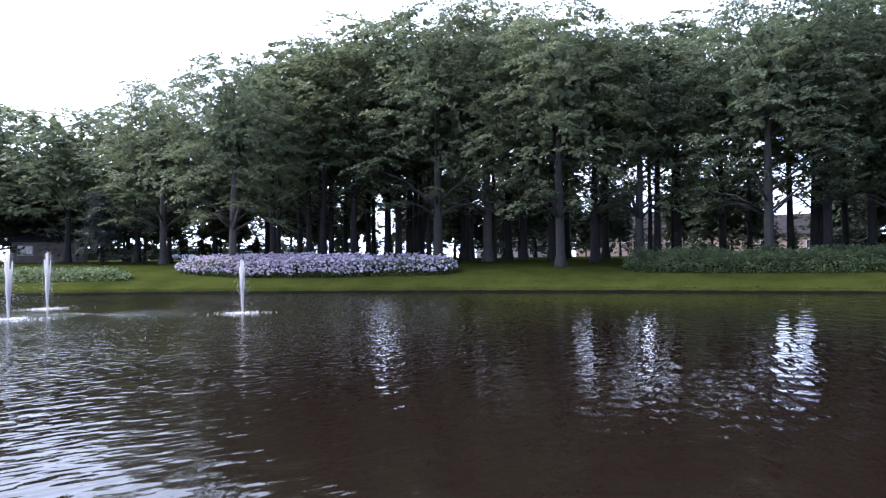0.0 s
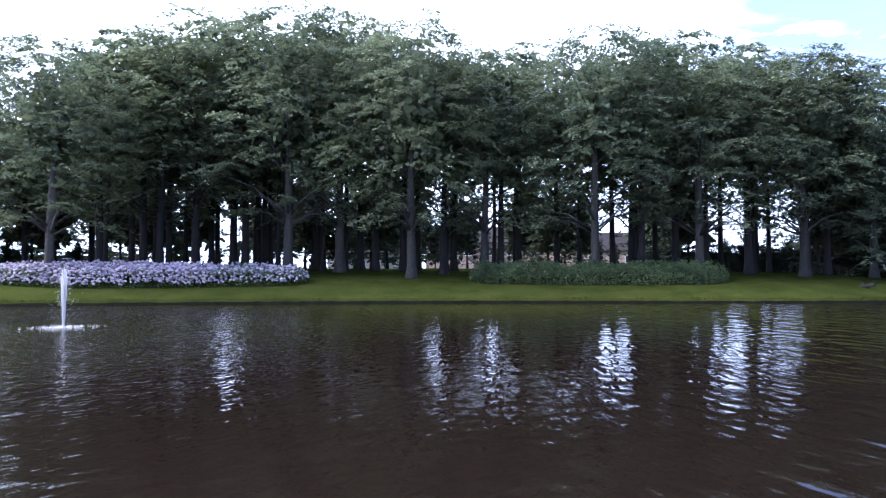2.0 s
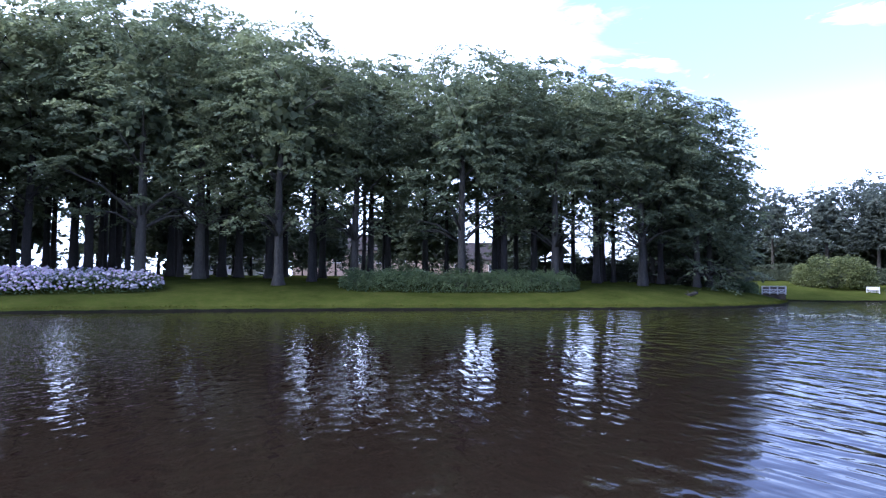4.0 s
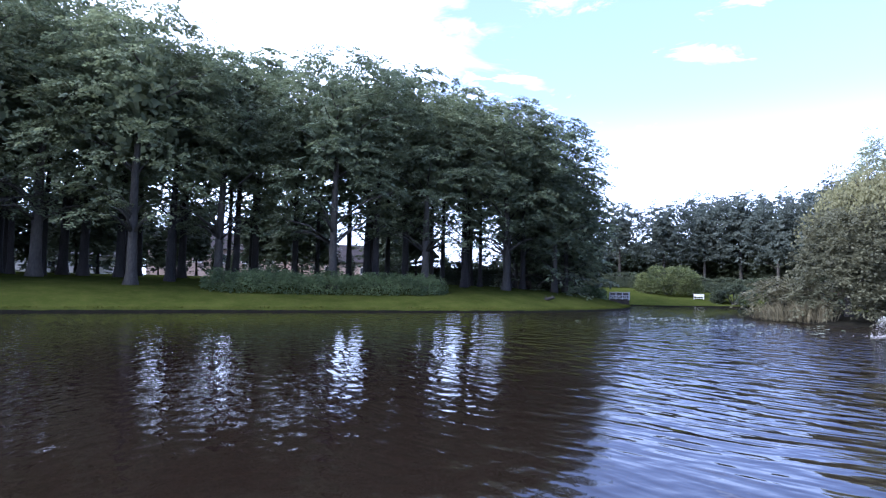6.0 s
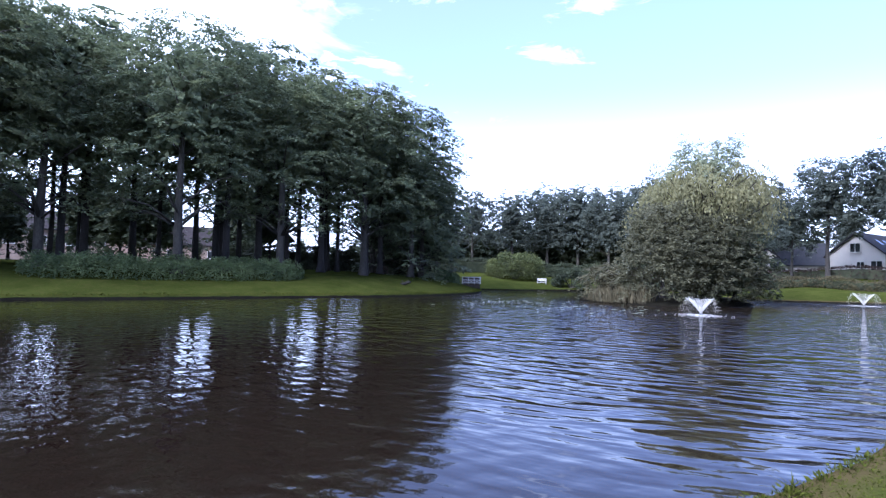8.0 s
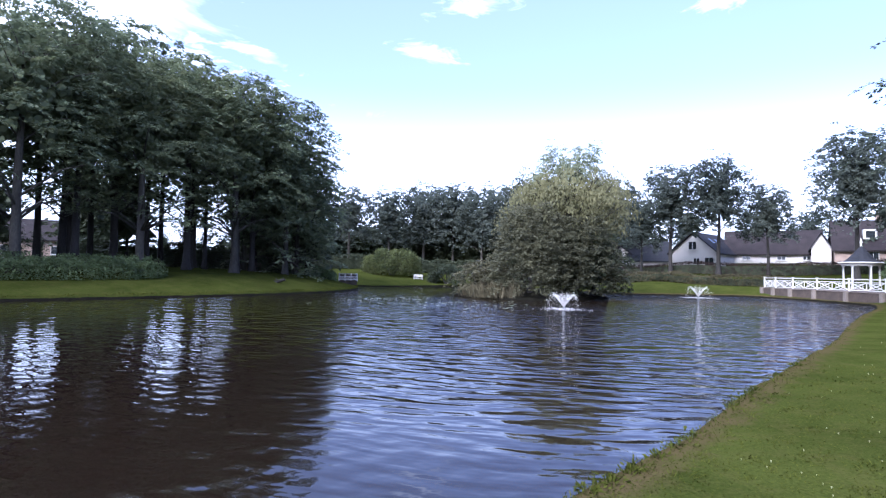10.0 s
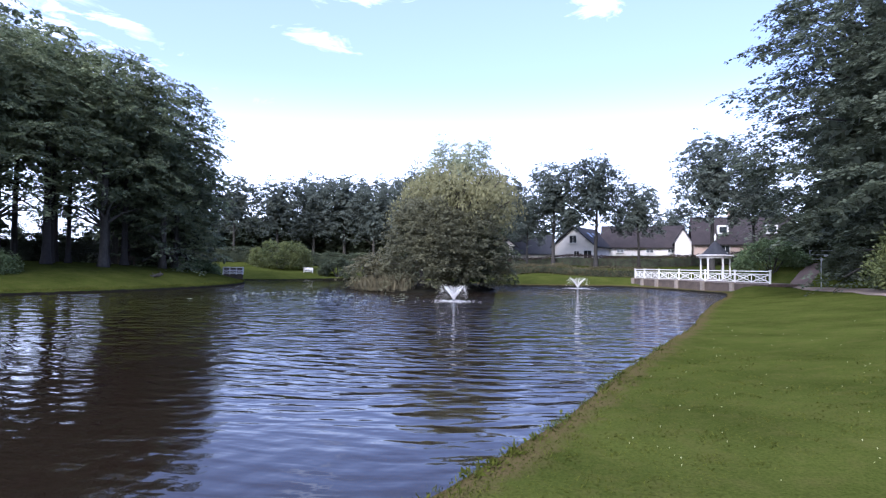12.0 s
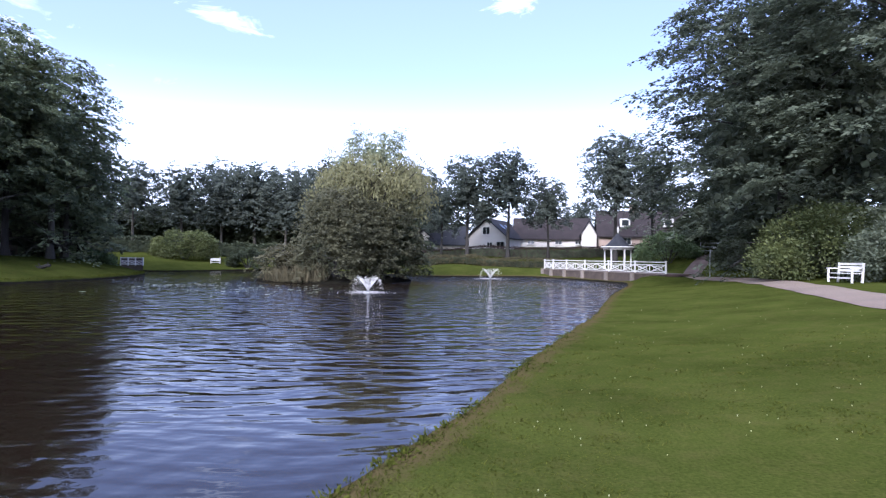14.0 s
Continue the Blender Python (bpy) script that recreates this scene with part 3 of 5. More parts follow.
def make_tree(name, seed, H, base, R, r, clumps, per, leaf, leaf_mat, bark, label, category="tree", flat=0.4, lean=0.0, limbs=14,
              profile=None, spread=1.5, droop=0.25, hollow=0.35, low_branches=0, core=None, layered=True):
    """A tree: tapered trunk, limbs and a crown of many small leaves in uneven layered clumps."""
    rng = np.random.default_rng(seed)
    profile = profile or (lambda u: math.sqrt(max(0.03, 1 - abs((u - 0.36) / 0.68) ** 2.3)))
    root = thing(name, label, category)
    tg, pts = trunk_geo(rng, H, r, lean)
    part("trunk", tg, bark, root, smooth=True)
    # clump centres in the crown's envelope
    cs = []
    for i in range(clumps):
        u = ((i + rng.uniform(0, 1)) / clumps) ** (0.82 if layered else 1.0)
        a = i * 2.39996 + rng.uniform(-0.6, 0.6)
        env = R * profile(u)
        rho = env * math.sqrt(rng.uniform(hollow, 1.0))
        c = along(pts, min(base + u * (H - base), H * 0.76))
        cs.append((c.x + rho * math.cos(a), c.y + rho * math.sin(a), base + u * (H - base)))
    for i in range(low_branches):
        a = rng.uniform(0, math.tau)
        rho = R * rng.uniform(0.3, 0.85)
        cs.append((rho * math.cos(a), rho * math.sin(a), base - rng.uniform(0.2, 2.4)))
    cs = np.array(cs)
    pick = rng.choice(len(cs), min(limbs, len(cs)), replace=False)
    for i in list(pick) + list(range(clumps, len(cs))):
        e = Vector(cs[i])
        reach = math.hypot(e.x, e.y)
        s = along(pts, max(base * 0.55, e.z - 0.55 * reach))
        mid = s.lerp(e, 0.5) + Vector((0, 0, 0.12 * reach))
        r0 = max(0.04, r * 0.32 * (1 - 0.5 * s.z / H))
        limb = Geo().tube([s, s.lerp(mid, 0.6), mid, mid.lerp(e, 0.6), e], [r0, r0 * 0.8, r0 * 0.6, r0 * 0.4, r0 * 0.15], 5)
        part("limb", limb, bark, root, smooth=True)
    # leafy twigs fan out of every clump in flat sprays
    twigs = max(5, per // (30 if layered else 18))
    each = per // twigs
    size = rng.uniform(0.65, 1.35, len(cs)) * spread
    ti = np.repeat(np.arange(len(cs)), twigs)
    fan = rng.uniform(-1.9, 1.9, len(ti))
    ang = np.arctan2(cs[ti, 1], cs[ti, 0]) + fan
    lift = rng.normal(0, 0.06, len(ti)) - 0.2 * np.cos(fan) if layered else rng.normal(0.05, 0.38, len(ti))
    td = np.stack([np.cos(ang), np.sin(ang), lift], 1)
    tl = size[ti] * rng.uniform(0.5, 1.15, len(ti)) * (1.0 if layered else 0.75)
    start = cs[ti] + rng.normal(0, 1, (len(ti), 3)) * (size[ti] * 0.32)[:, None] * np.array([1, 1, flat * (0.8 if layered else 2.0)])
    li = np.repeat(np.arange(len(ti)), each)
    t = rng.uniform(0.0, 1.0, len(li))
    side = np.stack([-td[li, 1], td[li, 0], np.zeros(len(li))], 1)
    off = rng.uniform(-1.0, 1.0, len(li))
    sgn = np.sign(off)[:, None]
    pos = start[li] + td[li] * (tl[li] * t)[:, None] + side * (off * 0.24 * size[ti][li] * (1 - 0.7 * t))[:, None]
    pos += rng.normal(0, 0.06, pos.shape)
    pos[:, 2] -= droop * tl[li] * t * t * 1.1
    quads = leaf_quads(rng, pos, td[li] * 0.75 + side * sgn * 0.6, leaf, width=0.56, droop=droop * 0.7, tilt=0.24 if layered else 0.7, jitter=0.25 if layered else 0.5,
                       lean=rng.normal(0, 0.32, (len(ti), 3))[li])
    # larger tufts close the heart of the crown
    m = core if core is not None else clumps * 4
    ci = rng.integers(0, clumps, m)
    hub = cs[ci] * np.array([1, 1, 1.0])
    q = rng.uniform(0.12, 0.66, m)[:, None]
    heart = base + 0.42 * (H - base)
    inner = np.concatenate([hub[:, :2] * q, heart + (hub[:, 2:] - heart) * np.minimum(q * 1.45, 0.93)], 1)
    tufts = leaf_quads(rng, inner, rng.normal(0, 1, (m, 3)), leaf * (4.2 - 3.6 * q[:, 0]), width=0.75, tilt=1.0)
    part("crown", quads_mesh("crown", np.concatenate([quads, tufts])), leaf_mat, root)
    return root


def place(proto, x, y, turn=0.0, scale=1.0, tall=None, z=None):
    zz = ground_z(x, y) if z is None else z
    m = pose(x, y, zz, 0, 0, turn) @ Matrix.Diagonal((scale, scale, tall or scale, 1))
    return copy_thing(proto, m)


def plant_here(proto, x, y, turn=0.0, scale=1.0, tall=None, z=None):
    zz = ground_z(x, y) if z is None else z
    proto.matrix_basis = pose(x, y, zz, 0, 0, turn) @ Matrix.Diagonal((scale, scale, tall or scale, 1))
    return proto


def plant_all(protos, spots, group, seed, relabel=None):
    """Plants the prototypes and their copies at the spots (x, y, scale)."""
    rng = np.random.default_rng(seed)
    used = set()
    made = []
    copies = []
    for i, (x, y, sc) in enumerate(spots):
        k = i % len(protos)
        turn, tall = rng.uniform(0, 360), sc * rng.uniform(0.95, 1.06)
        if k not in used:
            used.add(k)
            made.append((protos[k], x, y, turn, sc, tall))
        else:
            copies.append((protos[k], x, y, turn, sc, tall))
    for p, x, y, turn, sc, tall in copies:
        tagged(place(p, x, y, turn, sc, tall), group=group)
    for p, x, y, turn, sc, tall in made:
        tagged(plant_here(p, x, y, turn, sc, tall), group=group)


# the beech grove: front row, rows behind, then the deep rows
front = [make_tree("beech_tree", 10 + i, 22.0, 7.2, 6.6, 0.42, 125, 200, 0.28, BEECH, BARK,
                   "tall beech with grey trunk and layered green crown", lean=0.01 * (i % 2), low_branches=8, flat=0.34, spread=2.0, hollow=0.45, limbs=12, core=1500)
         for i in range(3)]
plant_all(front, [(9.2, 45.1, 0.85), (22.8, 41.1, 0.82), (-16.3, 47.3, 0.76), (-0.1, 50.0, 0.98), (32.0, 41.0, 0.83), (40.5, 39.2, 0.82),
                  (4.3, 52.8, 0.99), (-25.0, 54.0, 0.76), (16.0, 47.5, 0.84)], "beech grove", 1)
# inner rows take darker bark than the front, shade put into the colour
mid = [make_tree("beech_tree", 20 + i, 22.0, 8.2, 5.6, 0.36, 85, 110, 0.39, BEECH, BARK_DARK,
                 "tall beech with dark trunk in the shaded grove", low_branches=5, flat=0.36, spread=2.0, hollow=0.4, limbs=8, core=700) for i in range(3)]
plant_all(mid, [(12.6, 48.4, 0.84), (-15.6, 55.8, 0.88), (-12.4, 56.7, 0.94), (-10.5, 54.0, 0.92), (-7.8, 54.4, 0.97), (-3.9, 56.9, 1.05),
                (-5.2, 59.8, 1.05), (6.9, 59.6, 1.05), (8.1, 57.4, 1.02), (10.4, 55.0, 1.0), (15.6, 55.9, 0.93),
                (18.6, 50.7, 0.88), (21.2, 52.9, 0.92), (25.8, 54.2, 0.92), (28.8, 45.7, 0.86), (28.4, 43.5, 0.85), (33.5, 46.1, 0.93),
                (37.6, 42.0, 0.88), (43.3, 41.6, 0.84), (45.8, 41.9, 0.8)], "beech grove", 2)
edge = [make_tree("beech_tree", 25 + i, 19.0, 2.6, 5.0, 0.32, 110, 140, 0.36, BEECH, BARK,
                  "beech at the grove's edge with branches sweeping to the lawn", low_branches=4, flat=0.3, spread=1.9, hollow=0.45, limbs=10) for i in range(2)]
plant_all(edge, [(47.8, 39.3, 0.92), (51.5, 40.8, 0.84), (54.5, 43.5, 0.75), (48.5, 45.5, 0.95)], "beech grove", 7)
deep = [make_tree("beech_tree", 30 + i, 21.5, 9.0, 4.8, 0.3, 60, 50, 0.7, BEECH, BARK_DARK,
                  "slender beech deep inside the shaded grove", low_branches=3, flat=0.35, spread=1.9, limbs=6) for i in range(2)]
rows = random.Random(3)
plant_all(deep, [(-14.4, 61.3, 1.0), (-11.1, 61.0, 1.0), (-7.5, 62.5, 1.0), (-2.3, 60.0, 1.05), (-2.0, 66.0, 1.05), (-13.3, 66.0, 1.0),
                 (34.3, 50.3, 0.9), (39.2, 47.2, 0.88), (43.0, 47.0, 0.85), (13.0, 60.5, 1.05), (2.5, 62.0, 1.08), (29.5, 50.0, 0.95)]
          + [(x + rows.uniform(-1.5, 1.5), 70 + rows.uniform(-2, 4) - 0.35 * max(0, x), 0.95) for x in range(-20, 6, 6)], "beech grove", 3)

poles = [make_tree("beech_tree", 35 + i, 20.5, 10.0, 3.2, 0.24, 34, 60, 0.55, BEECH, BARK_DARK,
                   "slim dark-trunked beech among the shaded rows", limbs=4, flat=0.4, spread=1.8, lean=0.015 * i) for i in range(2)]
plant_all(poles, [(-16.2, 59.8, 1.0), (-10.0, 63.2, 1.0), (-3.4, 64.0, 1.0), (-1.0, 56.5, 1.0), (5.2, 57.0, 1.0), (3.2, 58.5, 1.0), (8.8, 62.0, 1.0), (11.6, 58.0, 1.0),
                  (14.2, 53.5, 0.95), (19.6, 55.5, 0.92), (22.0, 55.9, 0.92), (27.7, 53.2, 0.92), (31.2, 48.6, 0.92), (36.0, 45.0, 0.9), (39.5, 43.6, 0.88), (41.6, 44.0, 0.86)],
          "beech grove", 11)

# trees towards the road behind the lawn
left = [make_tree("lime_tree", 40 + i, 16, 4.6, 5.6, 0.3, 85, 56, 0.55, BEECH, BARK_DARK, "broad dark green tree beside the lawn", low_branches=1,
                  spread=1.9, flat=0.4, limbs=8) for i in range(2)]
plant_all(left, [(-31, 61, 1.0), (-37.5, 60, 1.0), (-49, 63, 1.12), (-57, 62, 1.1), (-52, 118, 1.0), (-43, 122, 0.9), (-61, 112, 1.0), (-35, 124, 1.0), (-58, 60, 1.0), (-31, 68, 0.95), (-40, 76, 1.0), (-52, 76, 0.9), (-64, 66, 1.0),
                 (-25, 66, 0.95), (-68, 48, 1.0), (-22, 76, 1.0)], "trees by the road", 4)

# lower trees and shrubs closing the view behind the grove
under = [make_tree("hazel", 45 + i, 13.0, 0.4, 3.0, 0.16, 60, 24, 0.58, HEDGE, BARK_DARK, "tall bushy hazel behind the grove", spread=1.6, flat=0.7, limbs=6,
                   hollow=0.3) for i in range(2)]
# openings to the sky between them: bearing and half width in degrees
OPENINGS = ((23.0, 0.6), (16.8, 0.5), (6.0, 0.6), (-19.6, 1.0), (-31.0, 1.1), (-42.6, 3.2))
THIN = (10.0, -4.0, -13.6)
spots = []
for k in range(62):
    bearing = 42 - 1.55 * k
    b, r = radians(bearing), 84 + rows.uniform(-5, 7) - (12 if bearing < -36 else 0)
    clear_by = min(abs(bearing - g) - w for g, w in OPENINGS)
    if -0.4 < clear_by < 0.5 and rows.uniform(0, 1) < 0.4:
        continue
    size = rows.uniform(0.26, 0.34) if clear_by < 0.8 else 0.62 if min(abs(bearing - g) for g in THIN) < 0.7 else rows.uniform(0.9, 1.15)
    spots.append((-math.sin(b) * r, math.cos(b) * r, size))
plant_all(under, spots, "bushes behind the grove", 8)

# woodland behind the far end of the pond
far_oaks = [make_tree("oak_tree", 50 + i, 14, 4.5, 4.8, 0.28, 85, 80, 0.4, BEECH_FAR, BARK, "dark green tree in the wood behind the pond", spread=1.5, core=700,
                      flat=0.5, limbs=7, layered=False) for i in range(3)]
plant_all(far_oaks, [(88, 58, 0.9), (92, 52, 0.98), (96, 47, 0.94), (98, 42, 1.1), (97, 36, 0.9), (100, 31, 1.06), (98, 26, 1.12), (100, 20, 0.95),
                     (104, 51, 1.05), (106, 44, 1.1), (107, 37, 1.1), (107, 29, 1.1), (93.5, 12.3, 0.95), (84, 64, 0.95), (78, 66, 0.95), (70, 62, 0.95),
                     (108, 20, 0.95), (107, 13, 0.8), (114, -8, 0.55), (112, -16, 0.6), (106, -30, 0.75), (112, 3, 0.6)], "wood behind the pond", 5)
street = [make_tree("oak_tree", 57 + i, 14.6, 6.0, 4.1, 0.26, 90, 150, 0.29, BEECH_FAR, BARK_DARK, "oak with open crown in front of the houses", spread=1.35, flat=0.5,
                    limbs=9, hollow=0.2, core=900, layered=False) for i in range(2)]
plant_all(street, [(83.2, 3.9, 1.0), (83.3, -1.9, 1.06), (83.6, -7.6, 0.78), (73.4, -15.0, 1.02), (77.5, -20.5, 0.85), (83.0, 7.6, 0.72)], "oaks before the houses", 10)
thicket = [make_tree("holly", 55 + i, 5.2, 0.2, 3.0, 0.12, 45, 28, 0.66, HEDGE, BARK_DARK, "dark evergreen undergrowth beneath the trees", spread=1.3, flat=0.6, limbs=5,
                     hollow=0.3) for i in range(2)]
plant_all(thicket, [(103 - 0.0055 * (y - 40) ** 2 + rows.uniform(-2, 2), y, rows.uniform(0.85, 1.3)) for y in range(16, 72, 3)]
          + [(x, 64 + rows.uniform(-2, 2), 1.0) for x in range(67, 84, 5)]
          + [(54, -24.5, 0.95), (57.5, -26.5, 1.15), (62, -27.5, 1.3), (66.5, -26.0, 1.3), (61.5, -20.2, 0.7)], "undergrowth of the wood", 9)

# big trees over the path
right = [make_tree("beech_tree", 60 + i, 22, 2.6, 9.5, 0.5, 290, 245, 0.26, COPPER, BARK_DARK, "huge dark-leaved beech overhanging the path",
                   spread=1.8, low_branches=10, flat=0.4, hollow=0.4, core=8000) for i in range(2)]
plant_all(right, [(42, -20.5, 1.0), (32, -25.5, 1.05)], "beeches over the path", 6)
behind = [make_tree("beech_tree", 65, 21, 3.0, 8.0, 0.45, 130, 100, 0.42, COPPER, BARK_DARK, "dark-leaved beech behind the ramp", spread=2.2, low_branches=6,
                    flat=0.4, hollow=0.4, core=4500)]
plant_all(behind, [(53, -28, 0.9), (62, -25.5, 0.85), (71, -30, 0.85), (59, -35, 0.9)], "beeches over the path", 12)

# ---- shrubs, hedges and beds ----
def leafy_bed(name, label, category, outline, height, leaf, mat, count, seed, heads=None, edge=0.6):
    """A planted bed over an outline: a mound of leaves with a soft top edge."""
    rng = np.random.default_rng(seed)
    poly = catmull(outline, 0.6)
    lo, hi = poly.min(0), poly.max(0)
    a, b = poly, np.roll(poly, -1, axis=0)

    def inner(p):
        q = p[:, None, :]
        d = b - a
        t = np.clip(((q - a) * d).sum(-1) / np.maximum((d * d).sum(-1), 1e-9), 0, 1)
        dist = np.linalg.norm(q - (a + d * t[..., None]), axis=-1).min(1)
        cross = (a[:, 1] > q[..., 1]) != (b[:, 1] > q[..., 1])
        dy = np.where(np.abs(d[:, 1]) < 1e-9, 1e-9, d[:, 1])
        xs = a[:, 0] + (q[..., 1] - a[:, 1]) / dy * d[:, 0]
        ins = ((cross & (q[..., 0] < xs)).sum(1) % 2) == 1
        return np.where(ins, dist, -dist)

    p = rng.uniform(lo, hi, (count * 3, 2))
    e = inner(p)
    p, e = p[e > 0][:count], e[e > 0][:count]
    top = height * (0.35 + 0.65 * np.sqrt(np.clip(e / edge, 0, 1)))
    hummock = rng.uniform(lo, hi, (int(np.prod(hi - lo) / 1.1), 2))
    gap = np.concatenate([np.sort(np.linalg.norm(q[:, None] - hummock[None], axis=-1), axis=1)[:, :2] for q in np.array_split(p, 40)])
    top *= 1.1 - 0.34 * np.clip(1 - (gap[:, 1] - gap[:, 0]) / 0.45, 0, 1) * (0.6 if heads else 1.0) + rng.normal(0, 0.035, len(p))
    gz = land_height(p[:, 0], p[:, 1], shore_distance(p))
    zf = np.where(e < edge * 1.2, rng.uniform(0.05, 1, len(p)), rng.uniform(0.6, 1, len(p)))
    pos = np.stack([p[:, 0], p[:, 1], gz + top * zf], 1)
    c = poly.mean(0)
    out = unit(np.stack([p[:, 0] - c[0], p[:, 1] - c[1], np.zeros(len(p))], 1)) * 0.3 + rng.normal(0, 0.6, (len(p), 3)) * np.array([1, 1, 0.3])
    root = thing(name, label, category, at=pose(0, 0, 0))
    # single plants of the bed
    plants = max(3, int((hi[0] - lo[0]) / 1.9))
    seeds = np.stack([np.linspace(lo[0] + 0.6, hi[0] - 0.6, plants) + rng.normal(0, 0.4, plants), np.full(plants, c[1]) + rng.normal(0, 1.4, plants)], 1)
    own = np.linalg.norm(p[:, None] - seeds[None], axis=-1).argmin(1)
    quads = leaf_quads(rng, pos, out, leaf, width=0.7, tilt=0.6)
    bushes = [part("bush", quads_mesh("bush", quads[own == k]), mat, root) if (own == k).any() else None for k in range(plants)]
    if heads:
        # round flower heads: small faceted balls
        hm, hm2, n, size = heads
        k = rng.choice(len(p), min(n, len(p)), replace=False)
        ico = [(0, 0, 1), (0.89, 0, 0.2), (0.28, 0.85, 0.2), (-0.72, 0.53, 0.2), (-0.72, -0.53, 0.2), (0.28, -0.85, 0.2), (0, 0, -0.5)]
        fac = [(0, 1, 2), (0, 2, 3), (0, 3, 4), (0, 4, 5), (0, 5, 1), (6, 2, 1), (6, 3, 2), (6, 4, 3), (6, 5, 4), (6, 1, 5)]
        for mat_h, sel, nm, bush in [(m_, s_[own[s_] == q_], n_, b_) for q_, b_ in enumerate(bushes) if b_
                                     for m_, s_, n_ in ((hm, k[::2], "bloom"), (hm2, k[1::2], "pink_bloom"))]:
            g = Geo()
            for i in sel:
                if nm.startswith("pink") and p[i, 0] > lo[0] + 0.7 * (hi[0] - lo[0]) and rng.uniform() < 0.8:
                    continue
                r = size * rng.uniform(0.7, 1.25)
                rot = Euler((rng.uniform(-0.4, 0.4), rng.uniform(-0.4, 0.4), rng.uniform(0, 6))).to_matrix()
                cz = gz[i] + top[i] * max(zf[i], 0.5) + 0.04
                g.add([rot @ Vector(q) * r + Vector((p[i, 0], p[i, 1], cz)) for q in ico], fac)
            if g.v:
                tagged(part(nm, g, mat_h, bush), kind="stuff")
    return root


leafy_bed("hydrangea_bed", "long bed of lilac and pink hydrangeas in full bloom", "flower bed",
          [(-19.9, 45.4), (-17.4, 43.8), (-12, 42.9), (-5, 42.6), (0.3, 42.6), (1.4, 44.2), (0.2, 46.6), (-5, 48.2), (-12, 49), (-17, 49), (-20.2, 47)],
          1.02, 0.16, SHRUB, 16000, 71, heads=(PETAL, PETAL_PINK, 6000, 0.115))
leafy_bed("shrub_bed", "low bed of clipped green shrubs on the bank", "shrub bed",
          [(13.3, 41.2), (16.5, 39.6), (22, 38.0), (28.5, 36.4), (31.5, 37.2), (30.5, 39.6), (24, 41.6), (17, 43.6), (13.6, 43.4)],
          1.35, 0.14, SHRUB, 30000, 72)
leafy_bed("lakeside_shrubs", "low green perennials in a bed beside the water", "shrub bed",
          [(-34, 41.6), (-28, 41.6), (-22.8, 42.0), (-22.2, 43.4), (-26, 45.4), (-33, 45.0)], 0.55, 0.18, SHRUB, 5000, 73)


def shrub(name, label, category, x, y, rx, ry, h, leaf, mat, count, seed, turn=0.0, lumps=40, z=None, group="", boxy=1.0):
    """A rounded shrub: woody stems inside a shell of leaves in uneven lumps."""
    rng = np.random.default_rng(seed)
    zz = ground_z(x, y) if z is None else z
    root = thing(name, label, category, group, at=pose(x, y, zz, 0, 0, turn))
    for i in range(9):
        a = i * 2.4
        sg = Geo().tube([(0.2 * math.cos(a), 0.2 * math.sin(a), -0.1), (rx * 0.3 * math.cos(a), ry * 0.3 * math.sin(a), h * 0.4),
                 (rx * 0.65 * math.cos(a), ry * 0.65 * math.sin(a), h * 0.75)], [0.07, 0.05, 0.02], 5)
        part("stem", sg, BARK_DARK, root)
    a = rng.uniform(0, math.tau, lumps)
    el = np.arcsin(rng.uniform(-0.05, 1, lumps))
    ce, se = np.cos(el) ** boxy, np.abs(np.sin(el)) ** boxy
    lc = np.stack([rx * 0.82 * np.cos(a) * ce, ry * 0.82 * np.sin(a) * ce, h * 0.12 + h * 0.74 * se], 1)
    if boxy < 1:
        low = lumps * 2 // 5
        lc[:low, 2] = h * rng.uniform(0.06, 0.4, low)
        lc[:low, 0], lc[:low, 1] = rx * 0.84 * np.cos(a[:low]), ry * 0.84 * np.sin(a[:low])
    lr = rng.uniform(0.7, 1.25, lumps) * 0.3 * min(rx, ry, h)
    ci = rng.integers(0, lumps, count)
    d = unit(rng.normal(0, 1, (count, 3)) + np.array([0, 0, 0.35]))
    pos = lc[ci] + d * lr[ci][:, None] * rng.uniform(0.5, 1.08, count)[:, None] * np.array([1.2, 1.2, 0.9])
    pos[:, 2] = np.abs(pos[:, 2])
    part("leaves", quads_mesh("leaves", leaf_quads(rng, pos, d * 0.9, leaf, width=0.55, tilt=0.6, droop=0.1)), mat, root)
    return root


shrub("rhododendron", "large rounded rhododendron bush with glossy leaves beside the path", "bush", 33.4, -19.4, 3.4, 4.6, 3.9, 0.17, SHRUB_BRIGHT, 26000, 81, 10, lumps=110)
shrub("rhododendron", "dark evergreen bush behind the white bench", "bush", 27.2, -20.2, 2.6, 3.8, 3.2, 0.18, COPPER, 12000, 82, 0, lumps=60)
shrub("rounded_bush", "broad clipped green bush on the far shore", "bush", 79.8, 44.5, 2.6, 4.9, 4.2, 0.24, SHRUB_BRIGHT, 18000, 83, 8, lumps=110, boxy=0.6)
shrub("dark_bush", "dark evergreen bush next to the pavilion", "bush", 57.4, -16.9, 1.9, 3.3, 2.9, 0.24, SHRUB, 7000, 84, 0, lumps=50)
shrub("dark_bush", "dark evergreen bush beside the paved ramp", "bush", 51.0, -20.6, 1.6, 1.9, 2.2, 0.24, HEDGE, 4500, 85, 0, lumps=40)
shrub("dark_bush", "dark shrub at the foot of the far wood", "bush", 78.5, 34.5, 2.0, 3.0, 2.6, 0.3, HEDGE, 4000, 86, 0, lumps=40)
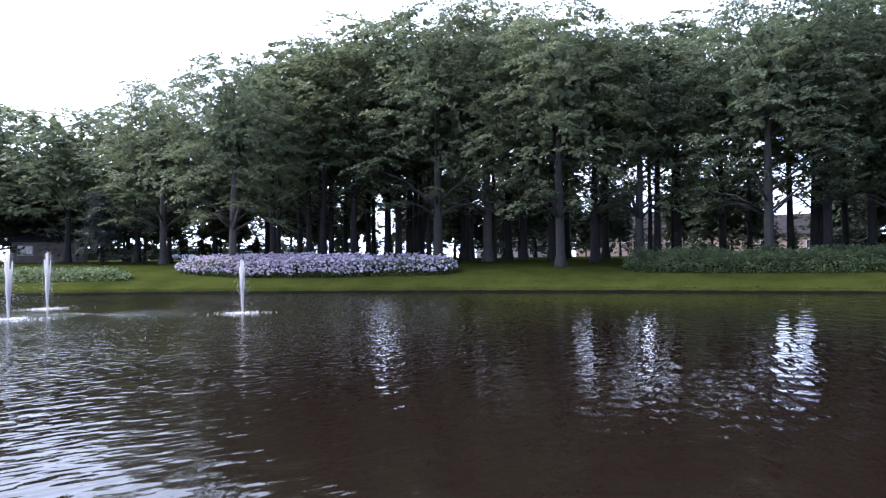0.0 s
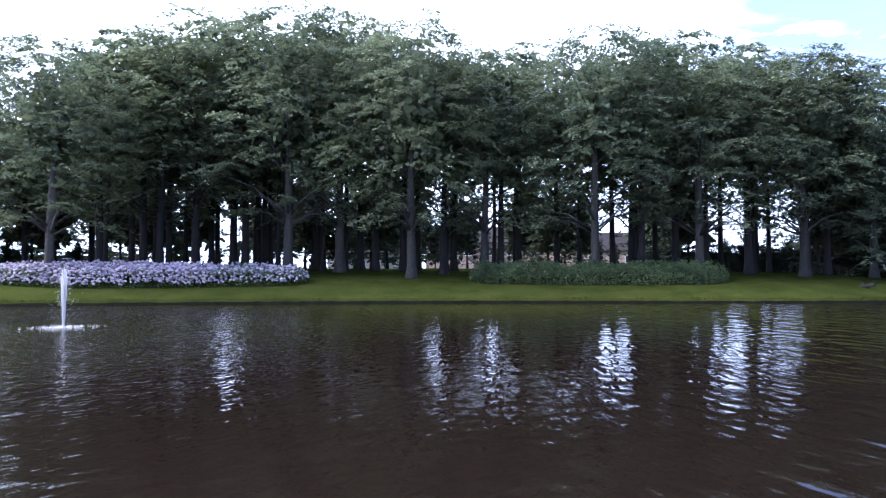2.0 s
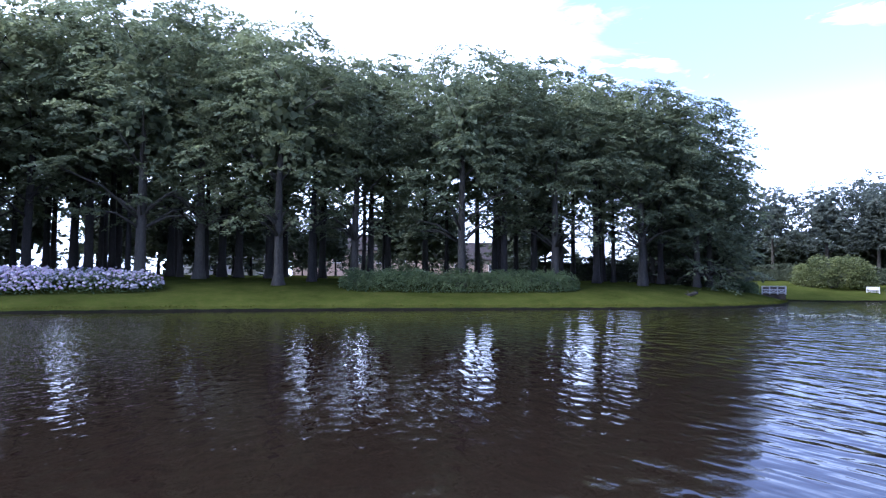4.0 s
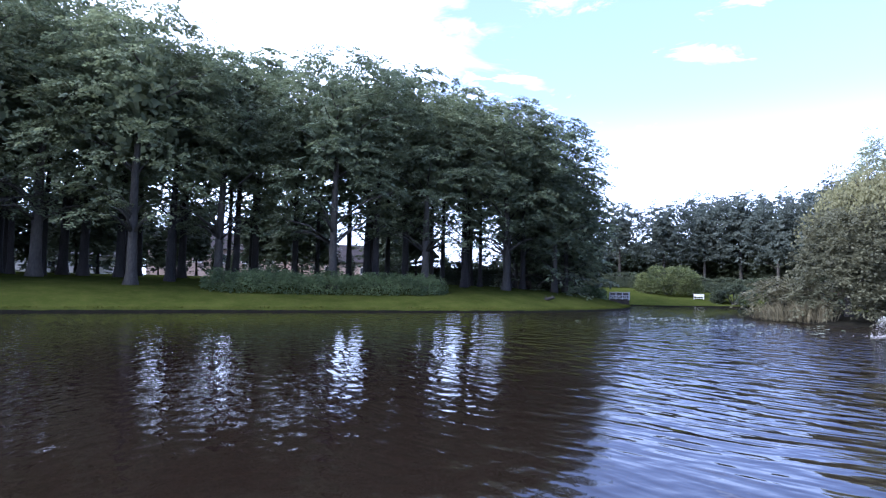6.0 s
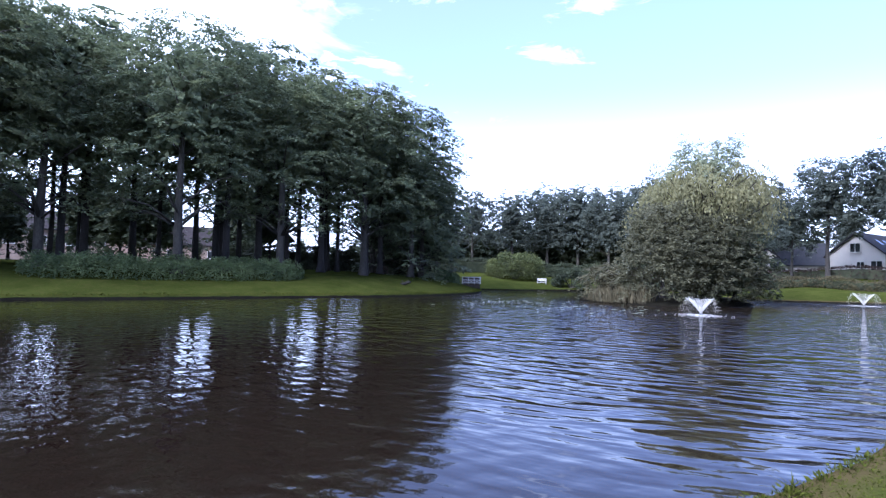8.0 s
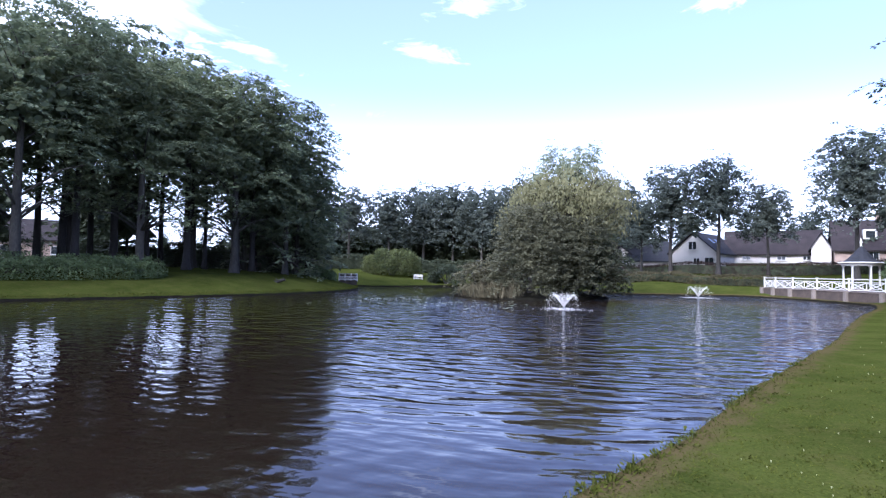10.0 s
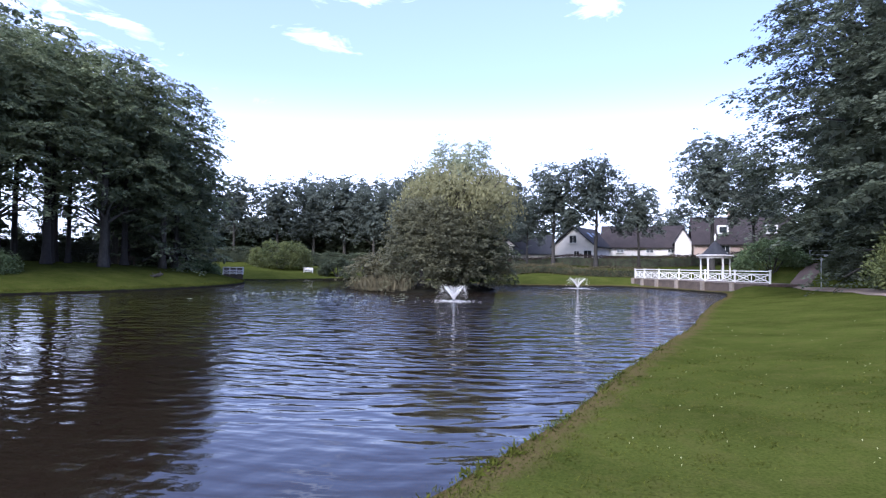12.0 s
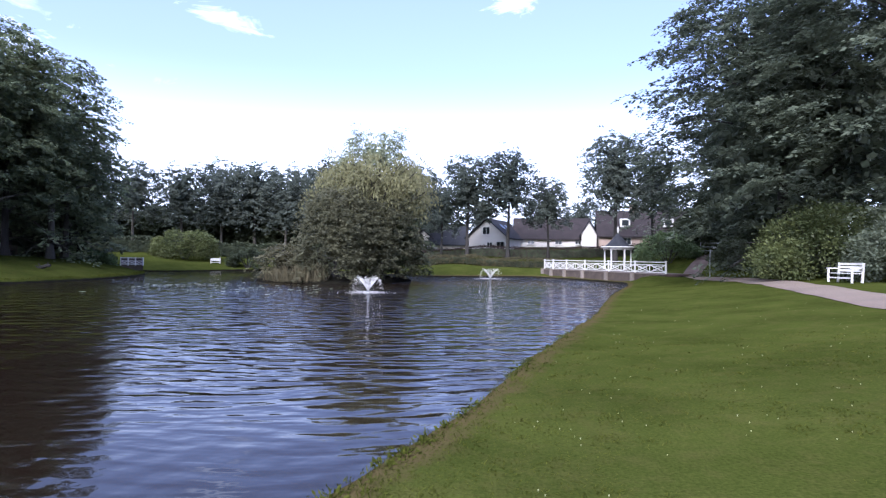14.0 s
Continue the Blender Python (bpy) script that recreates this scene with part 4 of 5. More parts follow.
for i, (bx, by, br, bh) in enumerate([(57.5, 41.5, 1.6, 1.6), (55.4, 40.0, 1.3, 1.1), (58.2, 44.5, 1.8, 2.2)]):
    shrub("lakeside_bush", "green waterside bush near the little bridge", "bush", bx, by, br, br * 1.2, bh, 0.22, SHRUB, 2200, 87 + i, 0, lumps=24)


def hedge(name, label, a, b, depth, h, mat, leaf, count, seed, wave=0.08):
    """A clipped hedge between two points."""
    rng = np.random.default_rng(seed)
    a, b = np.array(a, float), np.array(b, float)
    L = np.linalg.norm(b - a)
    d = (b - a) / L
    nrm = np.array([-d[1], d[0]])
    t, w = rng.uniform(0, 1, count), rng.uniform(-1, 1, count)
    face = rng.uniform(0, 1, count)
    w = np.where(face < 0.55, np.sign(w), w)
    u = np.where(face < 0.55, rng.uniform(0, 1, count), 1.0)
    p = a + d * (t * L)[:, None] + nrm * (w * depth / 2)[:, None]
    gz = land_height(p[:, 0], p[:, 1], shore_distance(p))
    top = h * (1 + wave * np.sin(t * L * 0.9 + 2 * np.sin(t * L * 0.31)))
    pos = np.stack([p[:, 0], p[:, 1], gz + top * u], 1) + rng.normal(0, 0.07, (count, 3))
    root = thing(name, label, "hedge")
    core = Geo()
    k = max(2, int(L / 2))
    for i in range(k):
        c = a + d * (L * (i + 0.5) / k)
        core.box((c[0], c[1], ground_z(*c) + h * 0.42), (L / k + 0.02, depth * 0.8, h * 0.84), math.atan2(d[1], d[0]))
    part("core", core, HEDGE, root)
    out = np.stack([nrm[0] * w, nrm[1] * w, (u >= 1) * 0.5], 1)
    part("leaves", quads_mesh("leaves", leaf_quads(rng, pos, out, leaf, width=0.6, tilt=0.7)), mat, root)
    return root


hedge("hedge", "long brownish clipped hedge before the white houses", (88, 30), (82, -30), 1.6, 1.35, HEDGE_BROWN, 0.2, 18000, 91, wave=0.03)
hedge("low_hedge", "low olive-brown hedge above the far lawn", (80, 24), (73, -9), 2.4, 0.9, HEDGE_OLIVE, 0.2, 13000, 92, wave=0.2)
hedge("hedge", "dark clipped hedge behind the grove", (37.5, 57), (55, 44.5), 1.4, 2.4, HEDGE, 0.3, 6000, 93)
hedge("hedge", "dark hedge along the road beyond the lawn", (-68, 99), (-26, 122), 1.6, 2.6, HEDGE, 0.5, 3500, 95)
hedge("hedge", "tall dark hedge closing the wood behind", (113, 6), (103, 74), 3.0, 5.2, HEDGE, 0.7, 5000, 96)
hedge("hedge", "dark clipped hedge behind the rounded bush", (77, 58), (94, 36), 1.6, 2.0, HEDGE, 0.3, 6000, 97)
hedge("low_hedge", "low brown-green hedge at the foot of the wood", (84, 32), (78.5, 21), 1.5, 1.0, HEDGE, 0.3, 2500, 94)


# ---- island with willow, alders and reeds ----
def build_island():
    g = Geo()
    ring = catmull([(45.6, 19.2), (42.8, 15.5), (41.6, 12.2), (42.6, 9.4), (47, 7.6), (52, 7.4), (54.5, 10), (53, 15), (49.5, 19)], 0.5)
    c = ring.mean(0)
    n = len(ring)
    rng = np.random.default_rng(9)
    levels = [(1.04, -0.5), (1.0, 0.02), (0.985, 0.16), (0.9, 0.3), (0.6, 0.5), (0.0, 0.6)]
    for k, (s, z) in enumerate(levels[:-1]):
        for p in ring:
            q = c + (p - c) * (s + (rng.uniform(-0.02, 0.02) if 0 < k < 3 else 0))
            g.v.append((q[0], q[1], z + (rng.uniform(-0.04, 0.06) if k == 2 else 0)))
    g.v.append((c[0], c[1], 0.6))
    for k in range(len(levels) - 2):
        for i in range(n):
            j = (i + 1) % n
            g.f.append((k * n + i, k * n + j, (k + 1) * n + j, (k + 1) * n + i))
    for i in range(n):
        g.f.append(((len(levels) - 2) * n + i, (len(levels) - 2) * n + (i + 1) % n, len(g.v) - 1))
    return tagged(part("island", g, SOIL, smooth=True), "small soil island in the pond", "island", kind="structure"), ring


island, ISLE = build_island()


def willow(seed):
    rng = np.random.default_rng(seed)
    root = thing("weeping_willow", "yellow-green weeping willow on the island", "tree", at=pose(49.4, 10.2, 0.5))
    g, pts = trunk_geo(rng, 9.5, 0.32)
    part("trunk", g, BARK_DARK, root, smooth=True)
    quads = []
    for i in range(56):
        a, u = i * 2.4, (i + 0.5) / 56
        e = Vector((math.cos(a) * (1.6 + 3.2 * u ** 0.5), math.sin(a) * (1.6 + 3.2 * u ** 0.5), 9.7 - 2.9 * u * u + rng.uniform(-0.5, 0.4)))
        s = along(pts, 3 + 4 * (1 - u))
        part("limb", Geo().tube([s, s.lerp(e, 0.5) + Vector((0, 0, 0.5)), e], [0.1, 0.07, 0.03], 5), BARK_DARK, root)
        for k in range(19):
            st = s.lerp(e, rng.uniform(0.45, 1.08)) + Vector(rng.normal(0, 0.6, 3))
            n = 22
            t = np.linspace(0, 1, n)
            ln = rng.uniform(0.4, 1.7)
            o = np.array([math.cos(a), math.sin(a), 0]) * rng.uniform(0.3, 0.9)
            pos = np.array(st) + o * (t ** 0.6)[:, None] - np.array([0, 0, 1]) * (ln * t ** 1.4)[:, None] + rng.normal(0, 0.14, (n, 3))
            quads.append(leaf_quads(rng, pos, np.tile([0, 0, -1.0], (n, 1)) + o * 0.4, 0.23, width=0.45, tilt=0.8, droop=0.5))
    part("crown", quads_mesh("crown", np.concatenate(quads)), WILLOW, root)


willow(101)
bushy = lambda u: math.sqrt(max(0.02, 1 - (u - 0.25) ** 2 / 0.6))
plant_here(make_tree("alder", 102, 6.9, 0.4, 3.3, 0.16, 150, 170, 0.19, ALDER, BARK_DARK, "rounded alder leaning over the island's shore", flat=0.5, layered=False, profile=bushy,
                     spread=0.9), 44.4, 12.2, z=0.4)
plant_here(make_tree("alder", 103, 6.2, 0.3, 3.0, 0.15, 120, 160, 0.19, ALDER, BARK_DARK, "dense dark alder by the water's edge of the island", flat=0.5, layered=False, profile=bushy,
                     spread=0.9), 46.4, 8.9, z=0.4)
plant_here(make_tree("alder", 104, 5.4, 0.2, 2.6, 0.13, 80, 90, 0.24, HEDGE, BARK_DARK, "low dark bush at the end of the island", flat=0.7, profile=bushy,
                     spread=0.9), 48.4, 8.0, z=0.3)
plant_here(make_tree("silver_poplar", 105, 12.5, 9.0, 3.0, 0.2, 75, 120, 0.18, SILVER, BARK, "pale silver-leaved treetop above the willow", flat=0.5, layered=False, spread=1.2, profile=lambda u: 1 - 0.3 * u * u), 50.8, 10.6, z=0.4)
plant_here(make_tree("sallow", 106, 2.6, 0.2, 2.4, 0.1, 50, 90, 0.22, SALLOW, BARK_DARK, "low brownish sallow bush on the island's tip", flat=0.8, profile=bushy,
                     spread=0.8), 45.6, 16.4, z=0.35)


def reeds():
    rng = np.random.default_rng(107)
    root = thing("reed_bed", "dry straw-coloured reeds at the island's edge", "reeds", kind="stuff")
    q = []
    for i in range(1100):
        k = rng.uniform(0, 1)
        p = np.array([42.2 + 2.2 * k * k + rng.normal(0, 0.3), 12.6 + 5.2 * k + rng.normal(0, 0.25), 0.0])
        hgt = rng.uniform(0.4, 1.9) * (1 - 0.35 * k)
        lean = rng.normal(0, 0.22, 2)
        a = rng.uniform(0, math.tau)
        w = np.array([math.cos(a), math.sin(a), 0]) * 0.025
        top = p + np.array([lean[0] * hgt, lean[1] * hgt, hgt])
        mid = p + np.array([lean[0] * hgt * 0.35, lean[1] * hgt * 0.35, hgt * 0.55])
        q.append([p - w, mid - w, top, mid + w])
    part("blades", quads_mesh("blades", np.array(q)), REED, root)


reeds()


def lily_pads(cx, cy, rx, ry, count, seed):
    """Small floating leaves scattered on the water."""
    rng = np.random.default_rng(seed)
    root = thing("water_lily_pads", "pale floating water lily leaves on the dark pond", "water lilies", at=pose(cx, cy, 0), kind="stuff")
    g = Geo()
    for i in range(count):
        x, y, r, a = rng.normal(0, rx / 2), rng.normal(0, ry / 2), rng.uniform(0.08, 0.2), rng.uniform(0, math.tau)
        ring = [(x + r * math.cos(a + k * 0.66), y + r * math.sin(a + k * 0.66), 0.012 + rng.uniform(0, 0.02)) for k in range(10)]
        g.add(ring + [(x, y, 0.01)], [(k, k + 1, 10) for k in range(9)])
    part("pads", g, PAD, root)


PAD = material("lily_pad", (0.2, 0.21, 0.15), (0.1, 0.12, 0.07), rough=0.35, scale=1, fine=8, bump=0, island=0.5)
lily_pads(36.0, 20.5, 6.0, 3.0, 60, 221)
lily_pads(34.0, 13.5, 5.0, 4.0, 50, 223)


# ---- fountains ----
def drops_geo(g, pts, sizes):
    tet = [(0, 0, 1), (0.94, 0, -0.33), (-0.47, 0.82, -0.33), (-0.47, -0.82, -0.33)]
    for p, s in zip(pts, sizes):
        g.add([(p[0] + x * s, p[1] + y * s, p[2] + z * s * 1.5) for x, y, z in tet], [(0, 1, 2), (0, 2, 3), (0, 3, 1), (1, 3, 2)])


def foam(root, radius, seed):
    """White foam flecks round the foot of a jet."""
    rng = np.random.default_rng(seed)
    g = Geo()
    for i in range(420):
        a, r = rng.uniform(0, math.tau), radius * abs(rng.normal(0, 0.5))
        s = rng.uniform(0.012, 0.036)
        c = (r * math.cos(a), r * math.sin(a))
        k = rng.uniform(0, 1)
        g.add([(c[0] + s * math.cos(k + j * math.tau / 5) * rng.uniform(0.6, 1.4), c[1] + s * math.sin(k + j * math.tau / 5), 0.004) for j in range(5)]
              + [(c[0], c[1], 0.012)], [(j, (j + 1) % 5, 5) for j in range(5)])
    tagged(part("foam", g, SPRAY, root), kind="stuff")


def jet_fountain(x, y, h, seed):
    rng = np.random.default_rng(seed)
    root = thing("jet_fountain", "white water jet rising from the pond with falling drops", "fountain", "jets in the pond", at=pose(x, y, 0))
    g = Geo()
    for k in range(7):
        a = k * 0.9
        tilt = 0.034 * (k > 0)
        n = 8
        pts = [(math.cos(a) * tilt * h * (i / n) * 1.4, math.sin(a) * tilt * h * (i / n) * 1.4, h * (1 - 0.12 * (k % 3)) * (i / n)) for i in range(n + 1)]
        part("jet", Geo().tube(pts, [max(0.01, 0.032 - 0.001 * i + rng.uniform(-0.01, 0.014)) for i in range(n + 1)], 5), SPRAY, root)
    n = 1100
    a, r = rng.uniform(0, math.tau, n), np.abs(rng.normal(0, 0.16, n))
    u = rng.uniform(0, 1, n) ** 0.7
    r = r * (0.6 + 1.5 * (1 - u))
    pts = np.stack([r * np.cos(a), r * np.sin(a), u * h * 1.03], 1)
    drops_geo(g, pts, rng.uniform(0.005, 0.012, n))
    tagged(part("drops", g, SPRAY, root), kind="stuff")
    foam(root, 1.1, seed + 1)
    return root


jet_fountain(-7.7, 24.2, 2.05, 201)
jet_fountain(-17.6, 27.4, 2.5, 203)
jet_fountain(-15.6, 22.3, 2.4, 205)
jet_fountain(-19.4, 24.6, 2.4, 207)


def bell_fountain(x, y, h, r, seed):
    """A funnel of water thrown up and outward from a nozzle, falling back in drops from its rim."""
    rng = np.random.default_rng(seed)
    root = thing("bell_fountain", "low funnel-shaped white fountain spray on the pond", "fountain", "bell fountains", at=pose(x, y, 0))
    part("nozzle", Geo().tube([(0, 0, -0.3), (0, 0, 0.1)], [0.12, 0.09], 10), METAL, root)
    core, fall = Geo(), Geo()
    for k in range(40):
        a = k * math.tau / 40 + rng.uniform(-0.03, 0.03)
        rim, hh, reach = r * rng.uniform(0.58, 0.72), h * rng.uniform(0.88, 1.06), r * rng.uniform(0.8, 1.15)
        c, s_ = math.cos(a), math.sin(a)
        pts = [(c * rim * u, s_ * rim * u, 0.06 + hh * (1 - (1 - u) ** 1.25)) for u in (0.0, 0.2, 0.42, 0.65, 0.85, 1.0)]
        core.tube(pts, [0.011, 0.01, 0.009, 0.008, 0.007, 0.005], 4)
        n = 26
        u = rng.uniform(0, 1, n) ** 0.8
        rad = rim + (reach - rim) * u + rng.normal(0, 0.05, n)
        z = 0.06 + hh * (1.02 - u ** 2.2) + rng.normal(0, 0.05, n)
        drops_geo(fall, np.stack([c * rad, s_ * rad, np.maximum(z, 0.02)], 1), rng.uniform(0.005, 0.011, n))
    part("spray", core, SPRAY, root)
    tagged(part("drops", fall, SPRAY, root), kind="stuff")
    foam(root, r * 1.5, seed + 1)
    return root


bell_fountain(33.4, 7.1, 0.82, 0.95, 211)
bell_fountain(60.0, 0.2, 0.95, 1.15, 213)


# ---- terrace with white railing and pavilion ----
DECK_Z = 1.0
POSTS = [(68.4, -6.0), (66.2, -6.8), (63.7, -8.0), (60.6, -9.5), (56.8, -11.2), (53.3, -12.9), (49.6, -14.6)]


def build_terrace():
    wall = thing("terrace_wall", "weathered concrete retaining wall with pillars along the water", "wall")
    for (x0, y0), (x1, y1) in zip(POSTS, POSTS[1:]):
        ang, L = math.atan2(y1 - y0, x1 - x0), math.hypot(x1 - x0, y1 - y0)
        part("wall_panel", Geo().box(((x0 + x1) / 2, (y0 + y1) / 2, 0.2), (L - 0.2, 0.3, 1.5), ang), CONCRETE_DARK, wall)
        part("coping", Geo().box(((x0 + x1) / 2, (y0 + y1) / 2, 0.96), (L - 0.01, 0.42, 0.07), ang), CONCRETE, wall)
    for i, (x, y) in enumerate(POSTS[:-1]):
        part("pillar", Geo().box((x + 0.05, y - 0.02 + 0.12, 0.2), (0.4, 0.6, 1.62), math.atan2(-8.3, -17.6), bevel=0.04), CONCRETE, wall)
    back = [(p[0] + 2.6, p[1] - 5.6) for p in POSTS]
    g = Geo()
    n = len(POSTS)
    g.add([(x, y, DECK_Z - 0.01) for x, y in POSTS] + [(x, y, DECK_Z - 0.01) for x, y in back]
          + [(x, y, 0.2) for x, y in POSTS] + [(x, y, 0.2) for x, y in back],
          [(i, i + 1, n + i + 1, n + i) for i in range(n - 1)] + [(i + n, i + n + 1, 3 * n + i + 1, 3 * n + i) for i in range(n - 1)]
          + [(0, n, 3 * n, 2 * n), (n - 1, 3 * n - 1, 4 * n - 1, 2 * n - 1)])
    tagged(part("terrace_floor", g, PAVE), "paved terrace behind the white railing", "terrace", kind="structure")
    rail = thing("white_railing", "white wooden railing with crossed panels round the terrace", "railing")
    for x, y in POSTS:
        post = part("post", Geo().box((x, y, DECK_Z + 0.52), (0.12, 0.12, 1.04), 0.44, bevel=0.015), WHITE, rail)
        part("post_cap", Geo().box((x, y, DECK_Z + 1.06), (0.17, 0.17, 0.05), 0.44), WHITE, post)
    for (x0, y0), (x1, y1) in zip(POSTS, POSTS[1:]):
        a, b = Vector((x0, y0, 0)), Vector((x1, y1, 0))
        at_ = lambda u, z: a.lerp(b, u) + Vector((0, 0, DECK_Z + z))
        part("top_rail", Geo().bar(at_(0, 0.98), at_(1, 0.98), 0.09, 0.07), WHITE, rail)
        part("middle_rail", Geo().bar(at_(0, 0.74), at_(1, 0.74), 0.06, 0.06), WHITE, rail)
        part("bottom_rail", Geo().bar(at_(0, 0.1), at_(1, 0.1), 0.08, 0.06), WHITE, rail)
        for c in range(2):
            u0, u1 = 0.02 + 0.49 * c, 0.49 + 0.49 * c
            g = Geo()
            g.bar(at_(u1, 0.1), at_(u1, 0.74), 0.06)
            g.bar(at_(u0, 0.12), at_(u1, 0.72), 0.065)
            g.bar(at_(u0, 0.72), at_(u1, 0.12), 0.065)
            um = (u0 + u1) / 2
            pts = [at_(um + math.cos(k * math.tau / 14) * (u1 - u0) * 0.3, 0.42 + math.sin(k * math.tau / 14) * 0.2) for k in range(15)]
            g.tube(pts, [0.028] * 15, 4)
            part("crossed_panel", g, WHITE, rail)


build_terrace()


def build_pavilion(x, y):
    root = thing("pavilion", "small white open pavilion with dark conical roof", "pavilion", at=pose(x, y, DECK_Z))
    part("plinth", Geo().tube([(0, 0, 0), (0, 0, 0.14)], [1.75, 1.7], 8), CONCRETE, root)
    for k in range(6):
        a = k * math.tau / 6 + 0.35
        cx, cy = 1.35 * math.cos(a), 1.35 * math.sin(a)
        part("column", Geo().tube([(cx, cy, 0.12), (cx, cy, 0.28), (cx, cy, 0.3), (cx, cy, 2.12), (cx, cy, 2.14), (cx, cy, 2.26)],
                                 [0.13, 0.13, 0.085, 0.075, 0.12, 0.13], 10), WHITE, root)
    part("entablature", Geo().tube([(0, 0, 2.24), (0, 0, 2.42)], [1.52, 1.55], 24), WHITE, root)
    part("cornice", Geo().tube([(0, 0, 2.41), (0, 0, 2.48), (0, 0, 2.55)], [1.7, 1.82, 1.78], 24), WHITE, root)
    part("roof", Geo().tube([(0, 0, 2.54), (0, 0, 2.75), (0, 0, 3.25), (0, 0, 3.75), (0, 0, 4.05)], [1.5, 1.18, 0.72, 0.3, 0.06], 16), SLATE, root)
    part("finial", Geo().tube([(0, 0, 4.0), (0, 0, 4.25), (0, 0, 4.35), (0, 0, 4.75)], [0.1, 0.07, 0.12, 0.02], 8), WHITE, root)


build_pavilion(63.6, -13.4)


# ---- benches ----
def build_bench(x, y, turn, label, size=1.0, paint=WHITE, group="white benches"):
    root = thing("garden_bench", label, "bench", group, at=pose(x, y, ground_z(x, y), 0, 0, turn) @ Matrix.Scale(size, 4))
    for sx in (-0.72, 0.72):
        part("leg", Geo().box((sx, -0.24, 0.32), (0.075, 0.075, 0.64), bevel=0.01), paint, root)
        part("leg", Geo().bar((sx, 0.24, 0), (sx, 0.32, 0.92), 0.075), paint, root)
        part("armrest", Geo().box((sx, 0.0, 0.65), (0.09, 0.62, 0.045), bevel=0.01), paint, root)
    for k in range(4):
        part("seat_slat", Geo().box((0, -0.2 + 0.135 * k, 0.43), (1.5, 0.105, 0.03), bevel=0.008), paint, root)
    for z, d in ((0.56, 0.275), (0.71, 0.29), (0.86, 0.31)):
        part("back_slat", Geo().box((0, d, z), (1.5, 0.03, 0.1), rx=-0.09, bevel=0.008), paint, root)
    part("stretcher", Geo().box((0, -0.22, 0.22), (1.42, 0.05, 0.06)), paint, root)
    return root


build_bench(27.5, -16.5, 190, "white painted slatted garden bench beside the path")
build_bench(48.8, 44.4, 140, "weathered dark wooden bench in the shade of the grove", 1.0, WOOD, "")
build_bench(77.6, 38.8, 292, "white painted garden bench on the far shore", 0.85)


# ---- little bridge, log, sign, path ----
def build_bridge():
    root = thing("footbridge", "small white wooden footbridge over the inlet", "bridge")
    a, b = Vector((57.5, 39.2, 0)), Vector((58.6, 37.4, 0))
    d = (b - a).normalized()
    side = Vector((-d.y, d.x, 0))
    part("deck", Geo().bar(a + Vector((0, 0, 0.8)) + side * 0.7, b + Vector((0, 0, 0.8)) + side * 0.7, 0.12, 1.6), WOOD, root)
    for o in (0.0, 1.4):
        for k in range(4):
            p = a.lerp(b, k / 3) + side * o
            part("post", Geo().bar(p + Vector((0, 0, 0.8)), p + Vector((0, 0, 1.68)), 0.08), WHITE, root)
        for z in (1.62, 1.3, 0.96):
            part("rail", Geo().bar(a + side * o + Vector((0, 0, z)), b + side * o + Vector((0, 0, z)), 0.08, 0.07), WHITE, root)
        for k in range(3):
            p, q = a.lerp(b, k / 3) + side * o, a.lerp(b, (k + 1) / 3) + side * o
            part("brace", Geo().bar(p + Vector((0, 0, 0.96)), q + Vector((0, 0, 1.3)), 0.05), WHITE, root)
            part("brace", Geo().bar(p + Vector((0, 0, 1.3)), q + Vector((0, 0, 0.96)), 0.05), WHITE, root)


build_bridge()


def build_log(x, y):
    root = thing("log", "dark brown log with branch stubs on the sloping lawn", "log", at=pose(x, y, ground_z(x, y) + 0.14, 3, 14, 95) @ Matrix.Scale(0.75, 4))
    part("stem", Geo().tube([(-0.75, 0, 0.02), (-0.3, 0.03, 0.03), (0.3, -0.02, 0.0), (0.8, 0.02, -0.05)], [0.13, 0.19, 0.17, 0.12], 9), BARK_DARK, root)
    for sx, sy, sz in ((0.35, 0.1, 0.45), (-0.5, -0.12, 0.36), (0.7, 0.05, 0.3)):
        part("stub", Geo().tube([(sx * 0.7, 0, 0.08), (sx, sy, sz)], [0.08, 0.04], 6), BARK_DARK, root)


build_log(39.8, 33.3)


def build_path(name, points, half, mat, label):
    line = catmull(points, 0.7, closed=False)
    d = unit(np.gradient(line, axis=0))
    nrm = np.stack([-d[:, 1], d[:, 0]], 1)
    rng = np.random.default_rng(12)
    offs = tuple(half * k / 4 for k in range(-4, 5))
    g = Geo()
    for i, p in enumerate(line):
        for o in offs:
            edge = abs(o) > half * 0.9
            q = p + nrm[i] * (o + (rng.uniform(-0.04, 0.04) if edge else 0))
            g.v.append((q[0], q[1], ground_z(*q) + (0.02 if edge else 0.07)))
    m = len(offs)
    for i in range(len(line) - 1):
        for k in range(m - 1):
            g.f.append((i * m + k, i * m + k + 1, (i + 1) * m + k + 1, (i + 1) * m + k))
    tagged(part(name, g, mat, smooth=True), label, "path", kind="structure")


build_path("path", [(3, -9.6), (10, -10.6), (16, -11.6), (22, -13.0), (29, -14.7), (37, -16.2), (43, -16.9), (49, -16.9)], 0.85, PATH_MAT,
           "pale reddish gravel footpath across the lawn")
build_path("ramp", [(49.3, -16.3), (53, -18), (57, -20.6), (61, -23.4)], 0.8, PAVE, "dark reddish paved ramp climbing between bushes")


